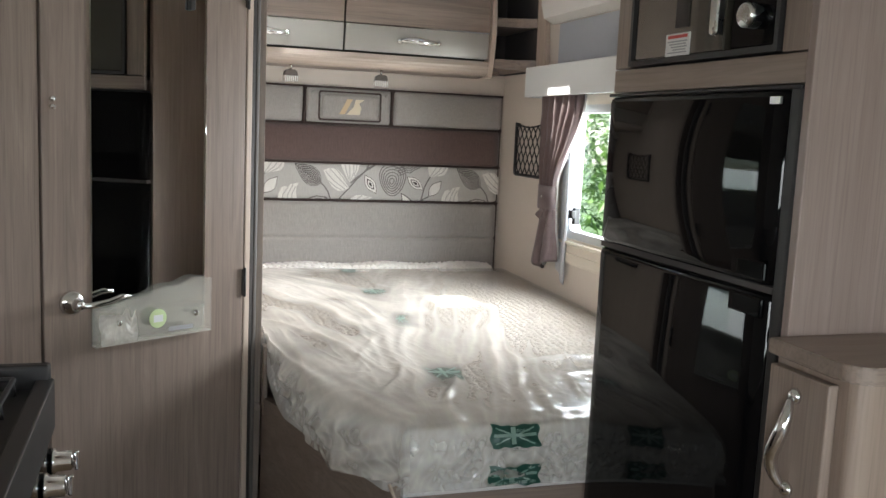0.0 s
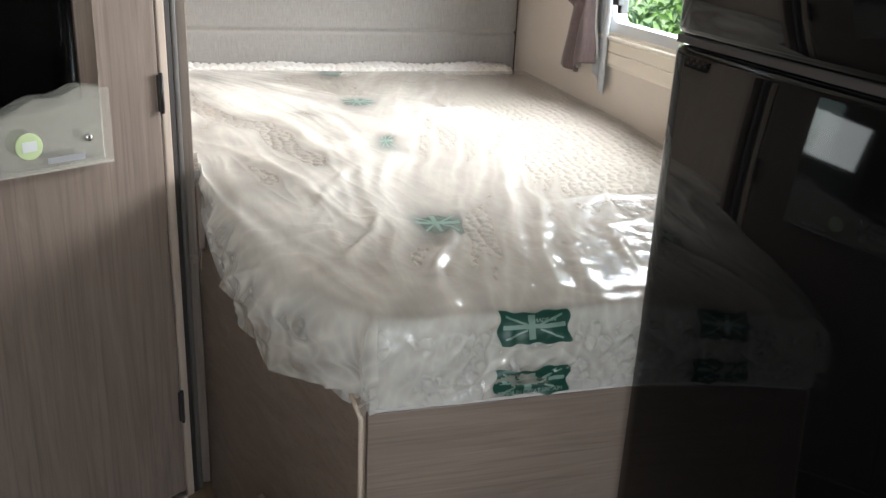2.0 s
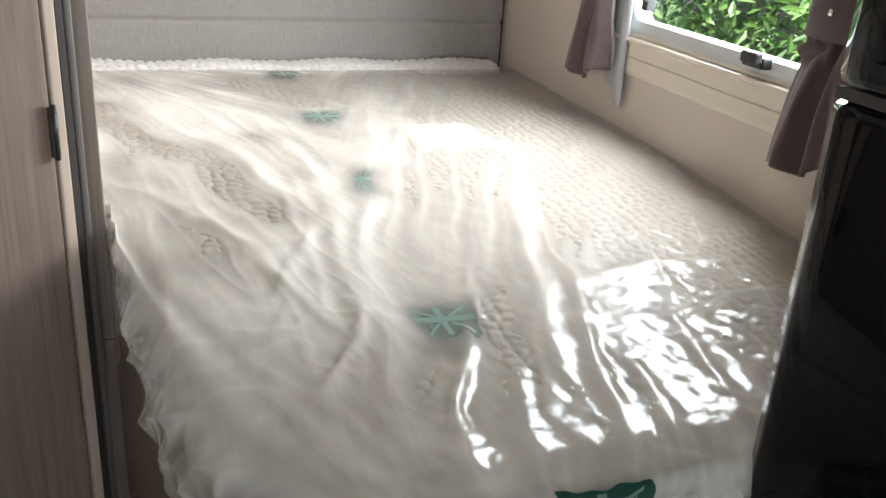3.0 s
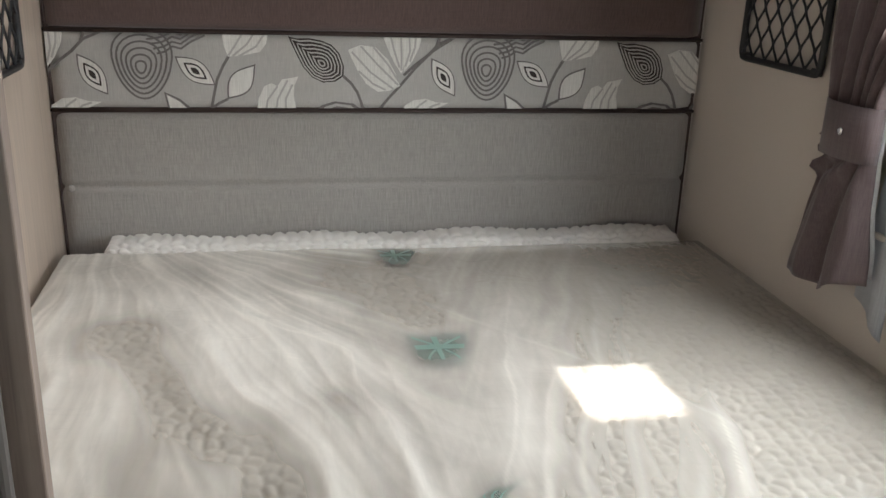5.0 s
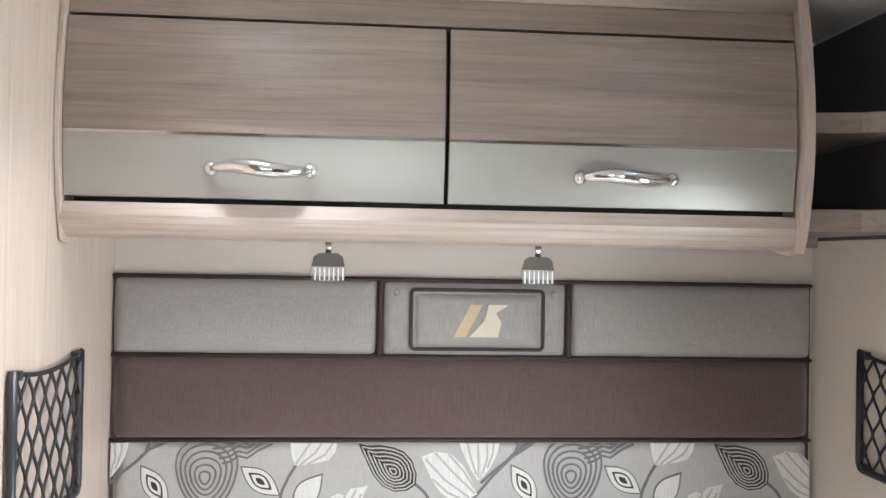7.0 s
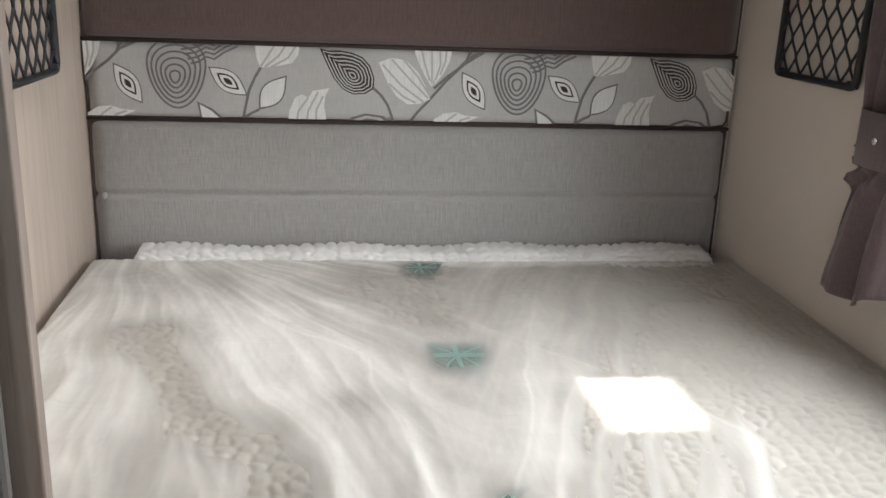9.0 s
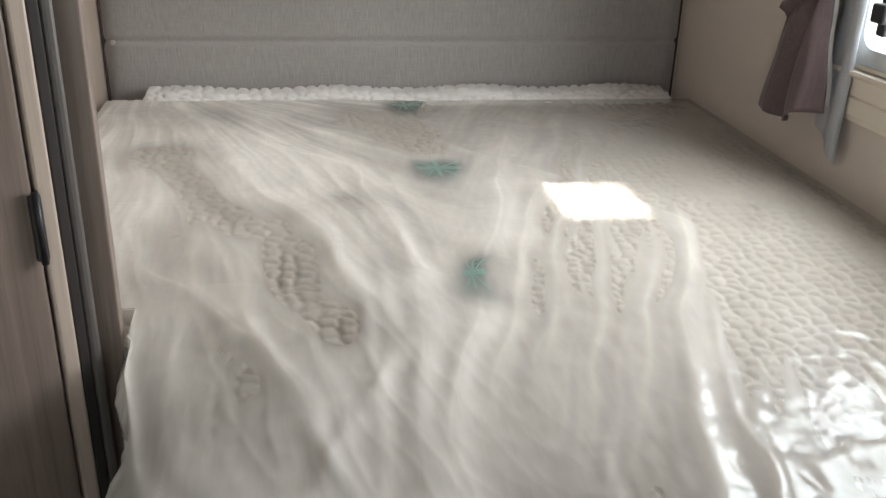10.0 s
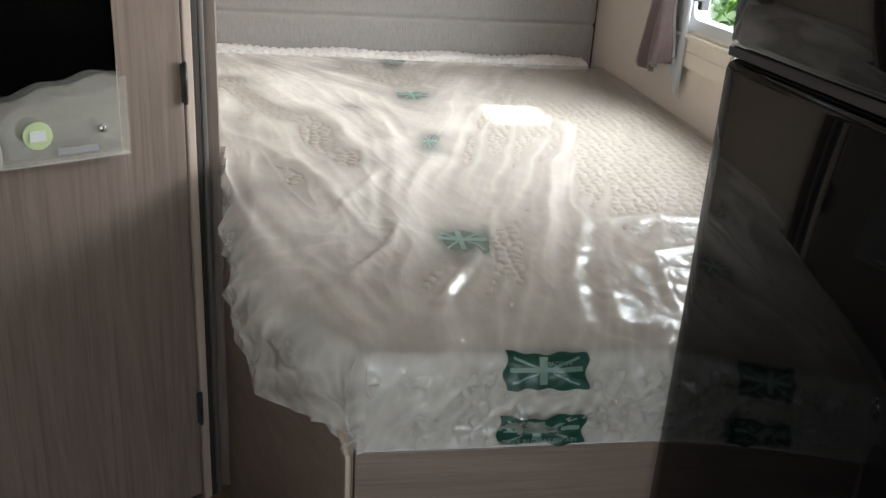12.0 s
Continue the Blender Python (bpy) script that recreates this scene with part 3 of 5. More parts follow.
def eye_leaf(a, b, w, shift):
    c = ((a[0] + b[0]) / 2, (a[1] + b[1]) / 2)
    base = leaf_shape(a, b, w)
    stitch("leaf", base, thread_grey, 0.0002, shift)
    stitch("leaf", scaled(base, c, 0.90), thread_white, 0.0005, shift)
    stitch("leaf", scaled(base, c, 0.58), thread_dark, 0.0008, shift)
    stitch("leaf", scaled(base, c, 0.45), thread_white, 0.0011, shift)
    stitch("leaf", scaled(base, c, 0.24), thread_dark, 0.0014, shift)


def ring_line(outline, centre, f, w, colour, shift, lift=0.0008):
    """One stitched line that follows an outline, shrunk towards its centre."""
    stitch_line("leaf_line", scaled(outline, centre, f), w, colour, lift, shift, closed=True)


egg = [(178 + 54 * math.sin(a) * (1 - 0.20 * math.cos(a) * (1 if math.cos(a) > 0 else 1.6)), 58 + 68 * math.cos(a)) for a in [2 * math.pi * i / 32 for i in range(32)]]
drop = [(459, 1), (476, 5), (500, 4), (524, 8), (545, 16), (561, 33), (570, 58), (569, 79), (552, 90), (528, 92), (506, 82), (487, 60), (474, 34), (465, 15)]
tulip = [(341, 42), (334, 22), (330, -6), (420, -6), (416, 16), (404, 32), (378, 38), (360, 41)]
flame_a = [(394, 152), (398, 126), (410, 100), (424, 94), (436, 100), (446, 86), (460, 84), (478, 80), (470, 98), (468, 118), (474, 152)]
bulb = [(578, 26), (604, 16), (634, 20), (660, 44), (676, 72), (686, 98), (664, 108), (640, 110), (616, 94), (598, 68)]
upright = [(648, -6), (724, -6), (720, 22), (706, 46), (688, 72), (674, 52), (660, 24)]
grass_a = [(2, 152), (2, 140), (22, 127), (48, 124), (70, 131), (96, 133), (80, 140), (56, 152)]
blade = [(1, -6), (36, -6), (31, 20), (18, 46), (1, 68)]
for shift in (0.0, 693.0):
    for s in ([(0, 76), (24, 54), (48, 36), (66, 18), (76, -6)], [(48, 36), (72, 12), (112, -6)], [(304, 152), (310, 122), (318, 88), (330, 62), (342, 42)], [(306, 144), (322, 134), (338, 126)],
              [(568, 78), (584, 92), (598, 112), (612, 150)], [(640, 152), (660, 126), (684, 100), (718, 60), (753, 26), (800, -4)]):
        stitch_line("stem", s, 5.5, thread_grey, 0.0001, shift)
    for k in range(6):
        ring_line(egg, (174, 66), 1 - 0.165 * k, 3.8, thread_grey, shift)
    for k in range(4):
        run = ((206 - 6 * k, 38 - 9 * k), (222 - 3 * k, 34 - 9 * k), (236, 24 - 9 * k), (252, 28 - 9 * k), (272, 14 - 9 * k), (298, 2 - 9 * k))
        stitch_line("leaf_line", run, 4.0, thread_grey, 0.0010, shift)
    stitch("leaf", drop, thread_dark, 0.0, shift)
    for k in range(6):
        ring_line(drop, (526, 54), 0.90 - 0.155 * k, 2.8, pattern_cloth, shift)
    eye_leaf((57, 40), (110, 119), 42, shift)
    eye_leaf((239, 43), (315, 99), 42, shift)
    base = leaf_shape((394, 56), (337, 126), 46, skew=0.1)
    stitch("leaf", base, thread_grey, 0.0002, shift)
    stitch("leaf", scaled(base, (365, 92), 0.88), thread_white, 0.0005, shift)
    flame(tulip, ([(342, 40), (358, 16), (372, -6)], [(350, 41), (378, 18), (394, -6)], [(362, 41), (396, 22), (412, -2)]), shift)
    flame(flame_a, ([(412, 152), (416, 128), (436, 100)], [(432, 152), (436, 126), (456, 88)], [(452, 152), (452, 126), (466, 96)]), shift)
    flame(bulb, ([(604, 18), (640, 56), (682, 96)], [(586, 30), (624, 70), (672, 104)], [(630, 20), (660, 54), (684, 90)], [(600, 68), (630, 94), (656, 106)]), shift)
    flame(upright, ([(664, -6), (672, 24), (684, 60)], [(686, -6), (688, 34), (688, 66)], [(706, -6), (704, 30), (692, 66)]), shift)
    flame(grass_a, ([(20, 152), (34, 138), (50, 127)], [(46, 152), (60, 140), (78, 134)]), shift)
    flame(blade, ([(10, -6), (12, 28), (3, 58)], [(24, -6), (22, 20), (12, 48)]), shift)
    stitch("leaf", [(215, 112), (244, 126), (274, 152), (222, 152)], thread_grey, 0.0001, shift)
    stitch("leaf", [(220, 118), (243, 131), (266, 152), (226, 152)], thread_white, 0.0004, shift)
    dome = [(508, 152), (524, 139), (552, 130), (590, 135), (612, 152)]
    stitch("leaf", dome, thread_grey, 0.0, shift)
    stitch("leaf", scaled(dome, (560, 152), 0.80), pattern_cloth, 0.0004, shift)
    stitch("leaf", scaled(dome, (560, 152), 0.55), thread_grey, 0.0008, shift)

# ---- mattress, film and base ----
BASE_Z = 0.587


def smooth(e0, e1, x):
    t = max(0.0, min(1.0, (x - e0) / (e1 - e0)))
    return t * t * (3 - 2 * t)


def mattress_z(y):
    return 0.742 + 0.050 * ease(1.75, 2.9, y) + 0.006 * ease(2.9, 3.5, y)


EDGE_V = [0.0, 0.50, 0.555, 0.60, 0.64, 0.72, 0.96, 1.0]
EDGE_X = [0.150, 0.150, 0.33, 0.366, 0.368, 0.405, 0.560, 0.592]
EDGE_Y = [3.50, 2.57, 2.515, 2.46, 2.40, 2.25, 1.80, 1.757]


def ease(e0, e1, x):
    """smooth() for whole arrays."""
    t = np.clip((x - e0) / (e1 - e0), 0, 1)
    return t * t * (3 - 2 * t)


def hash_angle(ix, iy, iz):
    h = np.sin(ix * 127.1 + iy * 311.7 + iz * 74.7) * 43758.5453
    return (h - np.floor(h)) * 2 * np.pi


def field(x, y, seed=0.0):
    """Gradient noise over whole arrays, about -0.7 to 0.7."""
    x, y = np.broadcast_arrays(np.asarray(x, float), np.asarray(y, float))
    ix, iy = np.floor(x), np.floor(y)
    fx, fy = x - ix, y - iy
    sx, sy = fx ** 3 * (fx * (fx * 6 - 15) + 10), fy ** 3 * (fy * (fy * 6 - 15) + 10)

    def corner(i, j):
        a = hash_angle(ix + i, iy + j, seed)
        return np.cos(a) * (fx - i) + np.sin(a) * (fy - j)
    low = corner(0, 0) * (1 - sx) + corner(1, 0) * sx
    high = corner(0, 1) * (1 - sx) + corner(1, 1) * sx
    return low * (1 - sy) + high * sy


def crest(n, k=3.0):
    return np.clip(1 - np.abs(n) * k, 0, 1) ** 2


def cells(px, py, size):
    """Height of a pebbled knit, 0 in the joints and 1 on the bumps."""
    qx, qy = px / size, py / size
    best, second = np.full(px.shape, 9.0), np.full(px.shape, 9.0)
    for i in (-1, 0, 1):
        for j in (-1, 0, 1):
            cx, cy = np.floor(qx) + i, np.floor(qy) + j
            h1 = np.modf(np.abs(np.sin(cx * 127.1 + cy * 311.7) * 43758.5453))[0]
            h2 = np.modf(np.abs(np.sin(cx * 269.5 + cy * 183.3) * 43758.5453))[0]
            d = np.hypot(qx - cx - 0.16 - 0.68 * h1, qy - cy - 0.16 - 0.68 * h2)
            second = np.minimum(second, np.maximum(best, d))
            best = np.minimum(best, d)
    return np.clip((second - best) * 2.2, 0, 1) ** 0.6


def grid_mesh(name, P, mat, attribute=None):
    n, k = P.shape[:2]
    idx = np.arange(n * k).reshape(n, k)
    faces = np.stack([idx[:-1, :-1], idx[1:, :-1], idx[1:, 1:], idx[:-1, 1:]], -1).reshape(-1, 4)
    me = bpy.data.meshes.new(name)
    me.from_pydata(P.reshape(-1, 3).tolist(), [], faces.tolist())
    for p in me.polygons:
        p.use_smooth = True
    if attribute is not None:
        a = me.attributes.new("layers", "FLOAT", "POINT")
        a.data.foreach_set("value", attribute.reshape(-1).astype(np.float32))
    me.materials.append(mat)
    return new(name, me)


def bed_points(U, V, drop_l, drop_f, out_l, out_f, lift=0.0):
    """U: 0 left edge, 1 wall, below 0 down the side; V: 0 head, 1 foot edge, above 1 down the front."""
    uu, vv = np.maximum(U, 0), np.minimum(V, 1)
    xl, yl = np.interp(vv, EDGE_V, EDGE_X), np.interp(vv, EDGE_V, EDGE_Y)
    yr = 3.50 + (1.757 - 3.50) * vv
    x, y = xl + (1.478 - xl) * uu, yl + (yr - yl) * ease(0.0, 0.5, uu)
    z = mattress_z(y) + lift
    a, b = np.maximum(-U, 0), np.maximum(V - 1, 0)
    side = ease(0.56, 0.72, vv)
    ea, eb = (1 - np.exp(-a * 6)) * side, 1 - np.exp(-b * 6)
    x = x - out_l * ea * 0.87
    y = y - out_l * ea * 0.45 - out_f * eb
    z = z - np.maximum(a * drop_l * side, b * drop_f) - 0.03 * a * (1 - side)
    # rounded top edge
    eu, ev = np.where(side > 0, uu * 1.2, 9), (1 - vv) * 1.7
    fall = 0.014 * np.clip(1 - np.minimum(eu, ev) / 0.05, 0, 1) ** 2 * np.where(uu * 1.2 < ev, side, 1)
    return np.stack([x, y, z - np.where((a == 0) & (b == 0), fall, 0.0)], -1)


US = np.concatenate([np.linspace(-1, 0, 40)[:-1], np.linspace(0, 1, 400)])
VS = np.concatenate([np.linspace(0, 1, 520), np.linspace(1, 2, 50)[1:]])
P = bed_points(*np.meshgrid(US, VS), 0.150, 0.150, 0.012, 0.012)
along = P[..., 1] + P[..., 2] * 0.9
shift_x = 0.006 * field(P[..., 0] * 14, along * 14, 3.0)
bump_h = cells(P[..., 0] + P[..., 2] * 0.4 + shift_x, along, 0.0235)
hem = np.clip((1 - np.maximum(-US[None, :], VS[:, None] - 1)) * 4, 0, 1)
bump_h = bump_h * hem
P[..., 2] += 0.0070 * bump_h - 0.003 * hem
front = np.clip((0.74 - P[..., 2]) / 0.05, 0, 1)
P[..., 1] -= 0.012 * bump_h * front
P[..., 0] -= 0.005 * bump_h * front
mattress = thing("mattress", (0.85, 2.6, BASE_Z), "thick mattress with pebbled off-white knit cover on the bed base", "mattress")
top_row, left_col = len(VS) - 49, 39
for name, piece, mat in (("cover", P[:top_row, left_col:], shaded_knit), ("foot_border", P[top_row - 1:], border_knit), ("side_border", P[:top_row, :left_col + 1], border_knit)):
    ob = grid_mesh(name, piece, mat)
    ob.parent, ob.matrix_parent_inverse = mattress, Matrix.Translation(-mattress.location)

# the uncovered pad at the head end
U2, V2 = np.linspace(0, 1, 300), np.linspace(0, 1, 44)
Q = np.zeros((44, 300, 3))
ang = math.pi * V2[:, None]
Q[..., 0] = 0.215 + (1.445 - 0.215) * U2[None, :]
Q[..., 1] = 3.545 - 0.042 * np.sign(np.cos(ang)) * np.abs(np.cos(ang)) ** 0.5
Q[..., 2] = 0.775 + 0.052 * np.abs(np.sin(ang)) ** 0.5 + 0.004 * np.sin(U2 * 23)[None, :]
ends = np.clip(np.minimum(U2, 1 - U2) / 0.012, 0, 1)[None, :] ** 0.5
Q[..., 2] = 0.775 + (Q[..., 2] - 0.775) * ends
hb = cells(Q[..., 0] * 0.8, Q[..., 1] * 0.9 + Q[..., 2], 0.020)
Q[..., 2] += (0.009 * hb - 0.005) * ends
Q[..., 1] -= 0.009 * hb * np.cos(ang)
tagged(grid_mesh("mattress_end_roll", Q, knit), "white pebbled knit end roll of the mattress against the headboard", "mattress")

# the polythene cover
FU = np.concatenate([np.linspace(-1, 0, 90)[:-1], np.linspace(0, 1, 380)])
FV = np.concatenate([np.linspace(0, 1, 480), np.linspace(1, 2, 70)[1:]])

# where the film lies double: strength, width to the left and right of its run, height, and the run over the bed from head to foot
VEILS = [
    (0.56, 0.025, 0.138, 0.008, [(0.19, 3.56), (0.47, 3.19), (0.66, 3.01), (0.71, 2.74), (0.72, 2.58), (0.69, 2.34), (0.66, 2.10)]),
    (0.50, 0.075, 0.015, 0.006, [(0.27, 3.36), (0.45, 3.03), (0.58, 2.75), (0.63, 2.54), (0.63, 2.35)]),
    (0.36, 0.018, 0.062, 0.004, [(0.46, 3.36), (0.58, 2.93), (0.66, 2.65), (0.66, 2.45), (0.62, 2.15)]),
    (0.63, 0.033, 0.050, 0.007, [(0.98, 3.24), (0.91, 2.96), (0.86, 2.78), (0.80, 2.56), (0.73, 2.34), (0.68, 2.05), (0.66, 1.84)]),
    (0.41, 0.015, 0.043, 0.004, [(1.00, 3.06), (0.90, 2.76), (0.83, 2.54), (0.76, 2.30)]),
    (0.36, 0.020, 0.025, 0.006, [(1.18, 2.86), (1.13, 2.69), (1.04, 2.46), (0.92, 2.08), (0.88, 1.92)]),
    (0.27, 0.013, 0.022, 0.006, [(1.06, 2.30), (0.98, 2.08), (0.92, 1.93), (0.88, 1.77)]),
    (0.31, 0.013, 0.018, 0.007, [(0.80, 2.08), (0.73, 1.90), (0.70, 1.80), (0.71, 1.70)]),
    (0.23, 0.013, 0.013, 0.005, [(0.98, 1.96), (0.95, 1.79)]),
    (0.18, 0.013, 0.015, 0.005, [(1.12, 2.06), (1.07, 1.84)]),
    (0.41, 0.062, 0.013, 0.006, [(0.30, 2.70), (0.46, 2.53), (0.51, 2.45), (0.56, 2.30), (0.62, 2.10)]),
    (0.32, 0.018, 0.037, 0.006, [(0.43, 2.14), (0.54, 1.91), (0.60, 1.74)]),
    (0.36, 0.020, 0.015, 0.006, [(0.44, 2.30), (0.42, 2.12), (0.43, 1.96)]),
    (0.41, 0.025, 0.020, 0.007, [(0.18, 3.54), (0.21, 3.10), (0.25, 2.80), (0.32, 2.46)]),
    (0.32, 0.018, 0.025, 0.005, [(0.22, 3.50), (0.27, 3.10), (0.31, 2.80), (0.38, 2.50)]),
    (0.18, 0.013, 0.018, 0.004, [(1.02, 2.16), (1.16, 2.20), (1.36, 2.19)]),
    (0.16, 0.013, 0.018, 0.004, [(1.08, 2.02), (1.22, 2.09), (1.40, 2.06)])]
# where it lies single and tight, so that the knit shows
BARE = [(0.93, 0.055, [(0.30, 3.13), (0.36, 3.02), (0.43, 2.88), (0.53, 2.64), (0.585, 2.46)]), (0.80, 0.075, [(0.70, 3.30), (0.79, 3.15)]),
        (0.55, 0.040, [(0.76, 2.085), (0.80, 2.085)]), (0.55, 0.045, [(0.815, 2.62), (0.80, 2.54)]), (0.55, 0.045, [(0.79, 3.02), (0.82, 3.02)]), (0.55, 0.04, [(0.78, 3.45), (0.81, 3.45)]), (0.30, 0.100, [(0.56, 2.02), (0.70, 1.97), (0.86, 1.98)]), (0.50, 0.040, [(0.64, 2.86), (0.68, 2.62)])]


# finer loose folds: a fan from the gathered corner, and creases that run to the foot
rng = np.random.default_rng(11)
for _ in range(13):
    way, a0 = rng.uniform(0.02, 1.10), rng.uniform(0.15, 0.75)
    a1, bend = a0 + rng.uniform(0.30, 0.85), rng.uniform(0.15, 0.55)
    run = [(0.20 + a * math.sin(way * (1 - bend * (a - a0))), 3.74 - a * math.cos(way * (1 - bend * (a - a0)))) for a in np.linspace(a0, a1, 5)]
    sides = [rng.uniform(0.006, 0.012), rng.uniform(0.025, 0.065)]
    rng.shuffle(sides)
    VEILS.append((rng.uniform(0.10, 0.28), sides[0], sides[1], rng.uniform(0.001, 0.003), run))
for _ in range(12):
    x0, y0, long = rng.uniform(0.55, 1.40), rng.uniform(1.95, 2.55), rng.uniform(0.10, 0.38)
    tilt = rng.uniform(0.1, 0.5)
    run = [(x0 - tilt * q + 0.02 * math.sin(9 * q + x0 * 20), y0 - q) for q in np.linspace(0, long, 4)]
    VEILS.append((rng.uniform(0.08, 0.28), rng.uniform(0.005, 0.012), rng.uniform(0.008, 0.030), rng.uniform(0.002, 0.005), run))


def along_run(x, y, pts):
    """Signed distance from a run (to its left is above zero) and how far along it lies."""
    best, signed, far = np.full(x.shape, 9.0), np.zeros(x.shape), np.zeros(x.shape)
    for k, (a, b) in enumerate(zip(pts, pts[1:])):
        dx, dy = b[0] - a[0], b[1] - a[1]
        t = np.clip(((x - a[0]) * dx + (y - a[1]) * dy) / (dx * dx + dy * dy), 0, 1)
        ox, oy = x - a[0] - t * dx, y - a[1] - t * dy
        d = np.hypot(ox, oy)
        near = d < best
        best = np.where(near, d, best)
        signed = np.where(near, d * np.sign(dx * oy - dy * ox), signed)
        far = np.where(near, (k + t) / (len(pts) - 1), far)
    return signed, far


FUU, FVV = np.meshgrid(FU, FV)
va = np.minimum(FVV, 1.0)
bag = 0.5 + 0.5 * field(va * 9.0, 1.3, 5.0) 
hang = 0.008 + 0.075 * ease(0.67, 0.88, FVV) * (1 - 0.8 * ease(0.88, 1.0, FVV))
F = bed_points(FUU, FVV, (0.114 + 0.04 * bag) * (0.55 + 0.45 * ease(0.68, 0.95, FVV)), 0.148, hang, 0.028, 0.013)
fx, fy, fz = F[..., 0], F[..., 1], F[..., 2]
down_l, down_f = np.maximum(-FUU, 0), np.maximum(FVV - 1, 0)
west = 1 - ease(0.58, 0.90, fx + 0.10 * field(fx * 3, fy * 3, 6.0))
south = 1 - ease(2.0, 2.6, fy)
wx = fx + 0.026 * field(fx * 6, fy * 5, 2.0) + 0.008 * field(fx * 19, fy * 11, 3.0)
wy = fy + 0.022 * field(fx * 6, fy * 5, 12.0)
h, milky = np.zeros(fx.shape), np.zeros(fx.shape)
for strength, wl, wr, tall, run in VEILS:
    d, far = along_run(wx, wy, run)
    d = d * (1 + 0.9 * field(far * 7, strength * 40, 70.0))
    strength = strength * (1 + 0.7 * field(far * 9, strength * 90, 71.0))
    body = np.where(d > 0, np.exp(-(d / wl) ** 2), np.exp(-(d / wr) ** 2))
    ends = np.clip(0.25 + 4 * far * (1.04 - far), 0, 1)
    h += tall * np.exp(-(d / (0.5 * (min(wl, wr) + 0.012))) ** 2) * ends
    # a thin highlight along each fold's edge, painted as extra milkiness
    body = np.maximum(0.85 * body, 1.15 * np.exp(-(d / 0.0055) ** 2))
    milky = 1 - (1 - milky) * (1 - np.clip(strength * body * ends, 0, 0.9))
# the fan of fine pleats from the gathered head corner
away, turn = np.hypot(wx - 0.20, wy - 3.74), np.arctan2(wx - 0.20, 3.74 - wy)
fan = 0.55 * crest(field(turn * 7.0, away * 1.1, 60.0), 2.0) + 0.45 * crest(field(turn * 17.0, away * 1.6, 61.0), 2.0)
hair = crest(field(turn * 42.0, away * 3.2, 62.0), 1.8)
lean = wx - 0.34 * (wy - 2.0)
drape = crest(field(lean * 11.0, wy * 1.3, 63.0), 2.4)
thread = crest(field(lean * 34.0, wy * 3.0, 64.0), 2.0)
cloud = 0.5 + 0.5 * field(fx * 3.4, fy * 2.6, 8.0) + 0.3 * field(fx * 9, fy * 6, 18.0)
inner = 1 - ease(0.95, 1.25, fx)
milky = 1 - (1 - milky) * (1 - west * np.clip(0.05 + (0.50 * fan + 0.34) * ease(0.25, 0.85, cloud + 0.25 * fan) + 0.10 * hair * cloud, 0, 0.92))
milky = 1 - (1 - milky) * (1 - np.clip((0.10 + 0.22 * drape + 0.10 * thread) * inner * (1 - west), 0, 0.8))
milky = 1 - (1 - milky) * (1 - (0.09 + 0.10 * cloud + 0.14 * ease(2.9, 3.3, fy) + 0.06 * south))
for strength, w, run in BARE:
    d, far = along_run(wx, wy, run)
    d = d * (1 + 0.8 * field(fx * 5, fy * 4, 72.0))
    milky *= 1 - strength * np.exp(-np.abs(d / w) ** 2.0) * (0.9 + 0.4 * field(lean * 14, fy * 5, 73.0))
gate = ease(0.05, 0.40, field(fx * 3.1, fy * 3.1, 21.0))
wrinkle = crest(field(fx * 13 + fy * 9, fy * 12 - fx * 6, 9.0), 3.0)
crease = crest(field(fx * 30 + fy * 8, fy * 9 - fx * 5, 33.0), 2.6)
h += (0.005 * fan + 0.002 * hair) * west + 0.0018 * wrinkle * gate * (0.2 + 0.8 * south) + 0.0006 * crease * south
h += 0.010 * west * (0.5 + 0.5 * field(fx * 5, fy * 4, 4.0)) + 0.0015 * field(fx * 28, fy * 28, 7.0)
milky += 0.10 * wrinkle * south * gate
# over the edges: loose bunched folds
off = np.maximum(down_l, down_f)
k = ease(0.0, 0.40, off)
across = np.where(down_l > 0, fy, fx)
w = 0.016 * field(across * 11, fz * 16, 41.0) + 0.016 * crest(field(across * 8 + fz * 5, fz * 13, 42.0), 2.2) + 0.008 * crest(field(across * 22 - fz * 14, fz * 18 + across * 5, 43.0), 2.4)
w = w * k * np.where(down_l > 0, ease(0.58, 0.74, va), 0.45)
F[..., 0] -= w * np.where(down_l > 0, 0.85, 0.0)
F[..., 1] -= w * np.where(down_l > 0, 0.5, 1.0)
h *= (1 - 0.7 * k) * (0.55 + 0.45 * south)
bunch = crest(field(across * 13 + fz * 6, fz * 9, 44.0), 1.6) + 0.6 * crest(field(across * 34 - fz * 16, fz * 22, 45.0), 1.8)
milky = milky * (1 - k) + k * np.where(down_l > 0, 0.12 + 0.28 * bunch, 0.11 + 0.22 * bunch)
F[..., 2] += h
notch = (fy > 2.44) & (fy < 2.53)
F[..., 0] = np.where(notch, np.maximum(F[..., 0], 0.360), np.maximum(F[..., 0], 0.1345))
FL = np.clip(milky, 0.05, 0.93)
# the film rounds the mattress's edges
soft = np.clip(1 - np.abs(FV - 1.03) / 0.11, 0, 1)[:, None, None] * np.ones((1, len(FU), 1))
soft = np.maximum(soft, (np.clip(1 - np.abs(FU + 0.03) / 0.12, 0, 1)[None, :] * np.clip((FV - 0.62) / 0.08, 0, 1)[:, None])[..., None])
for _ in range(60):
    A = F.copy()
    A[1:-1, 1:-1] = (F[:-2, 1:-1] + F[2:, 1:-1] + F[1:-1, :-2] + F[1:-1, 2:]) / 4
    F = F + soft * 0.8 * (A - F)
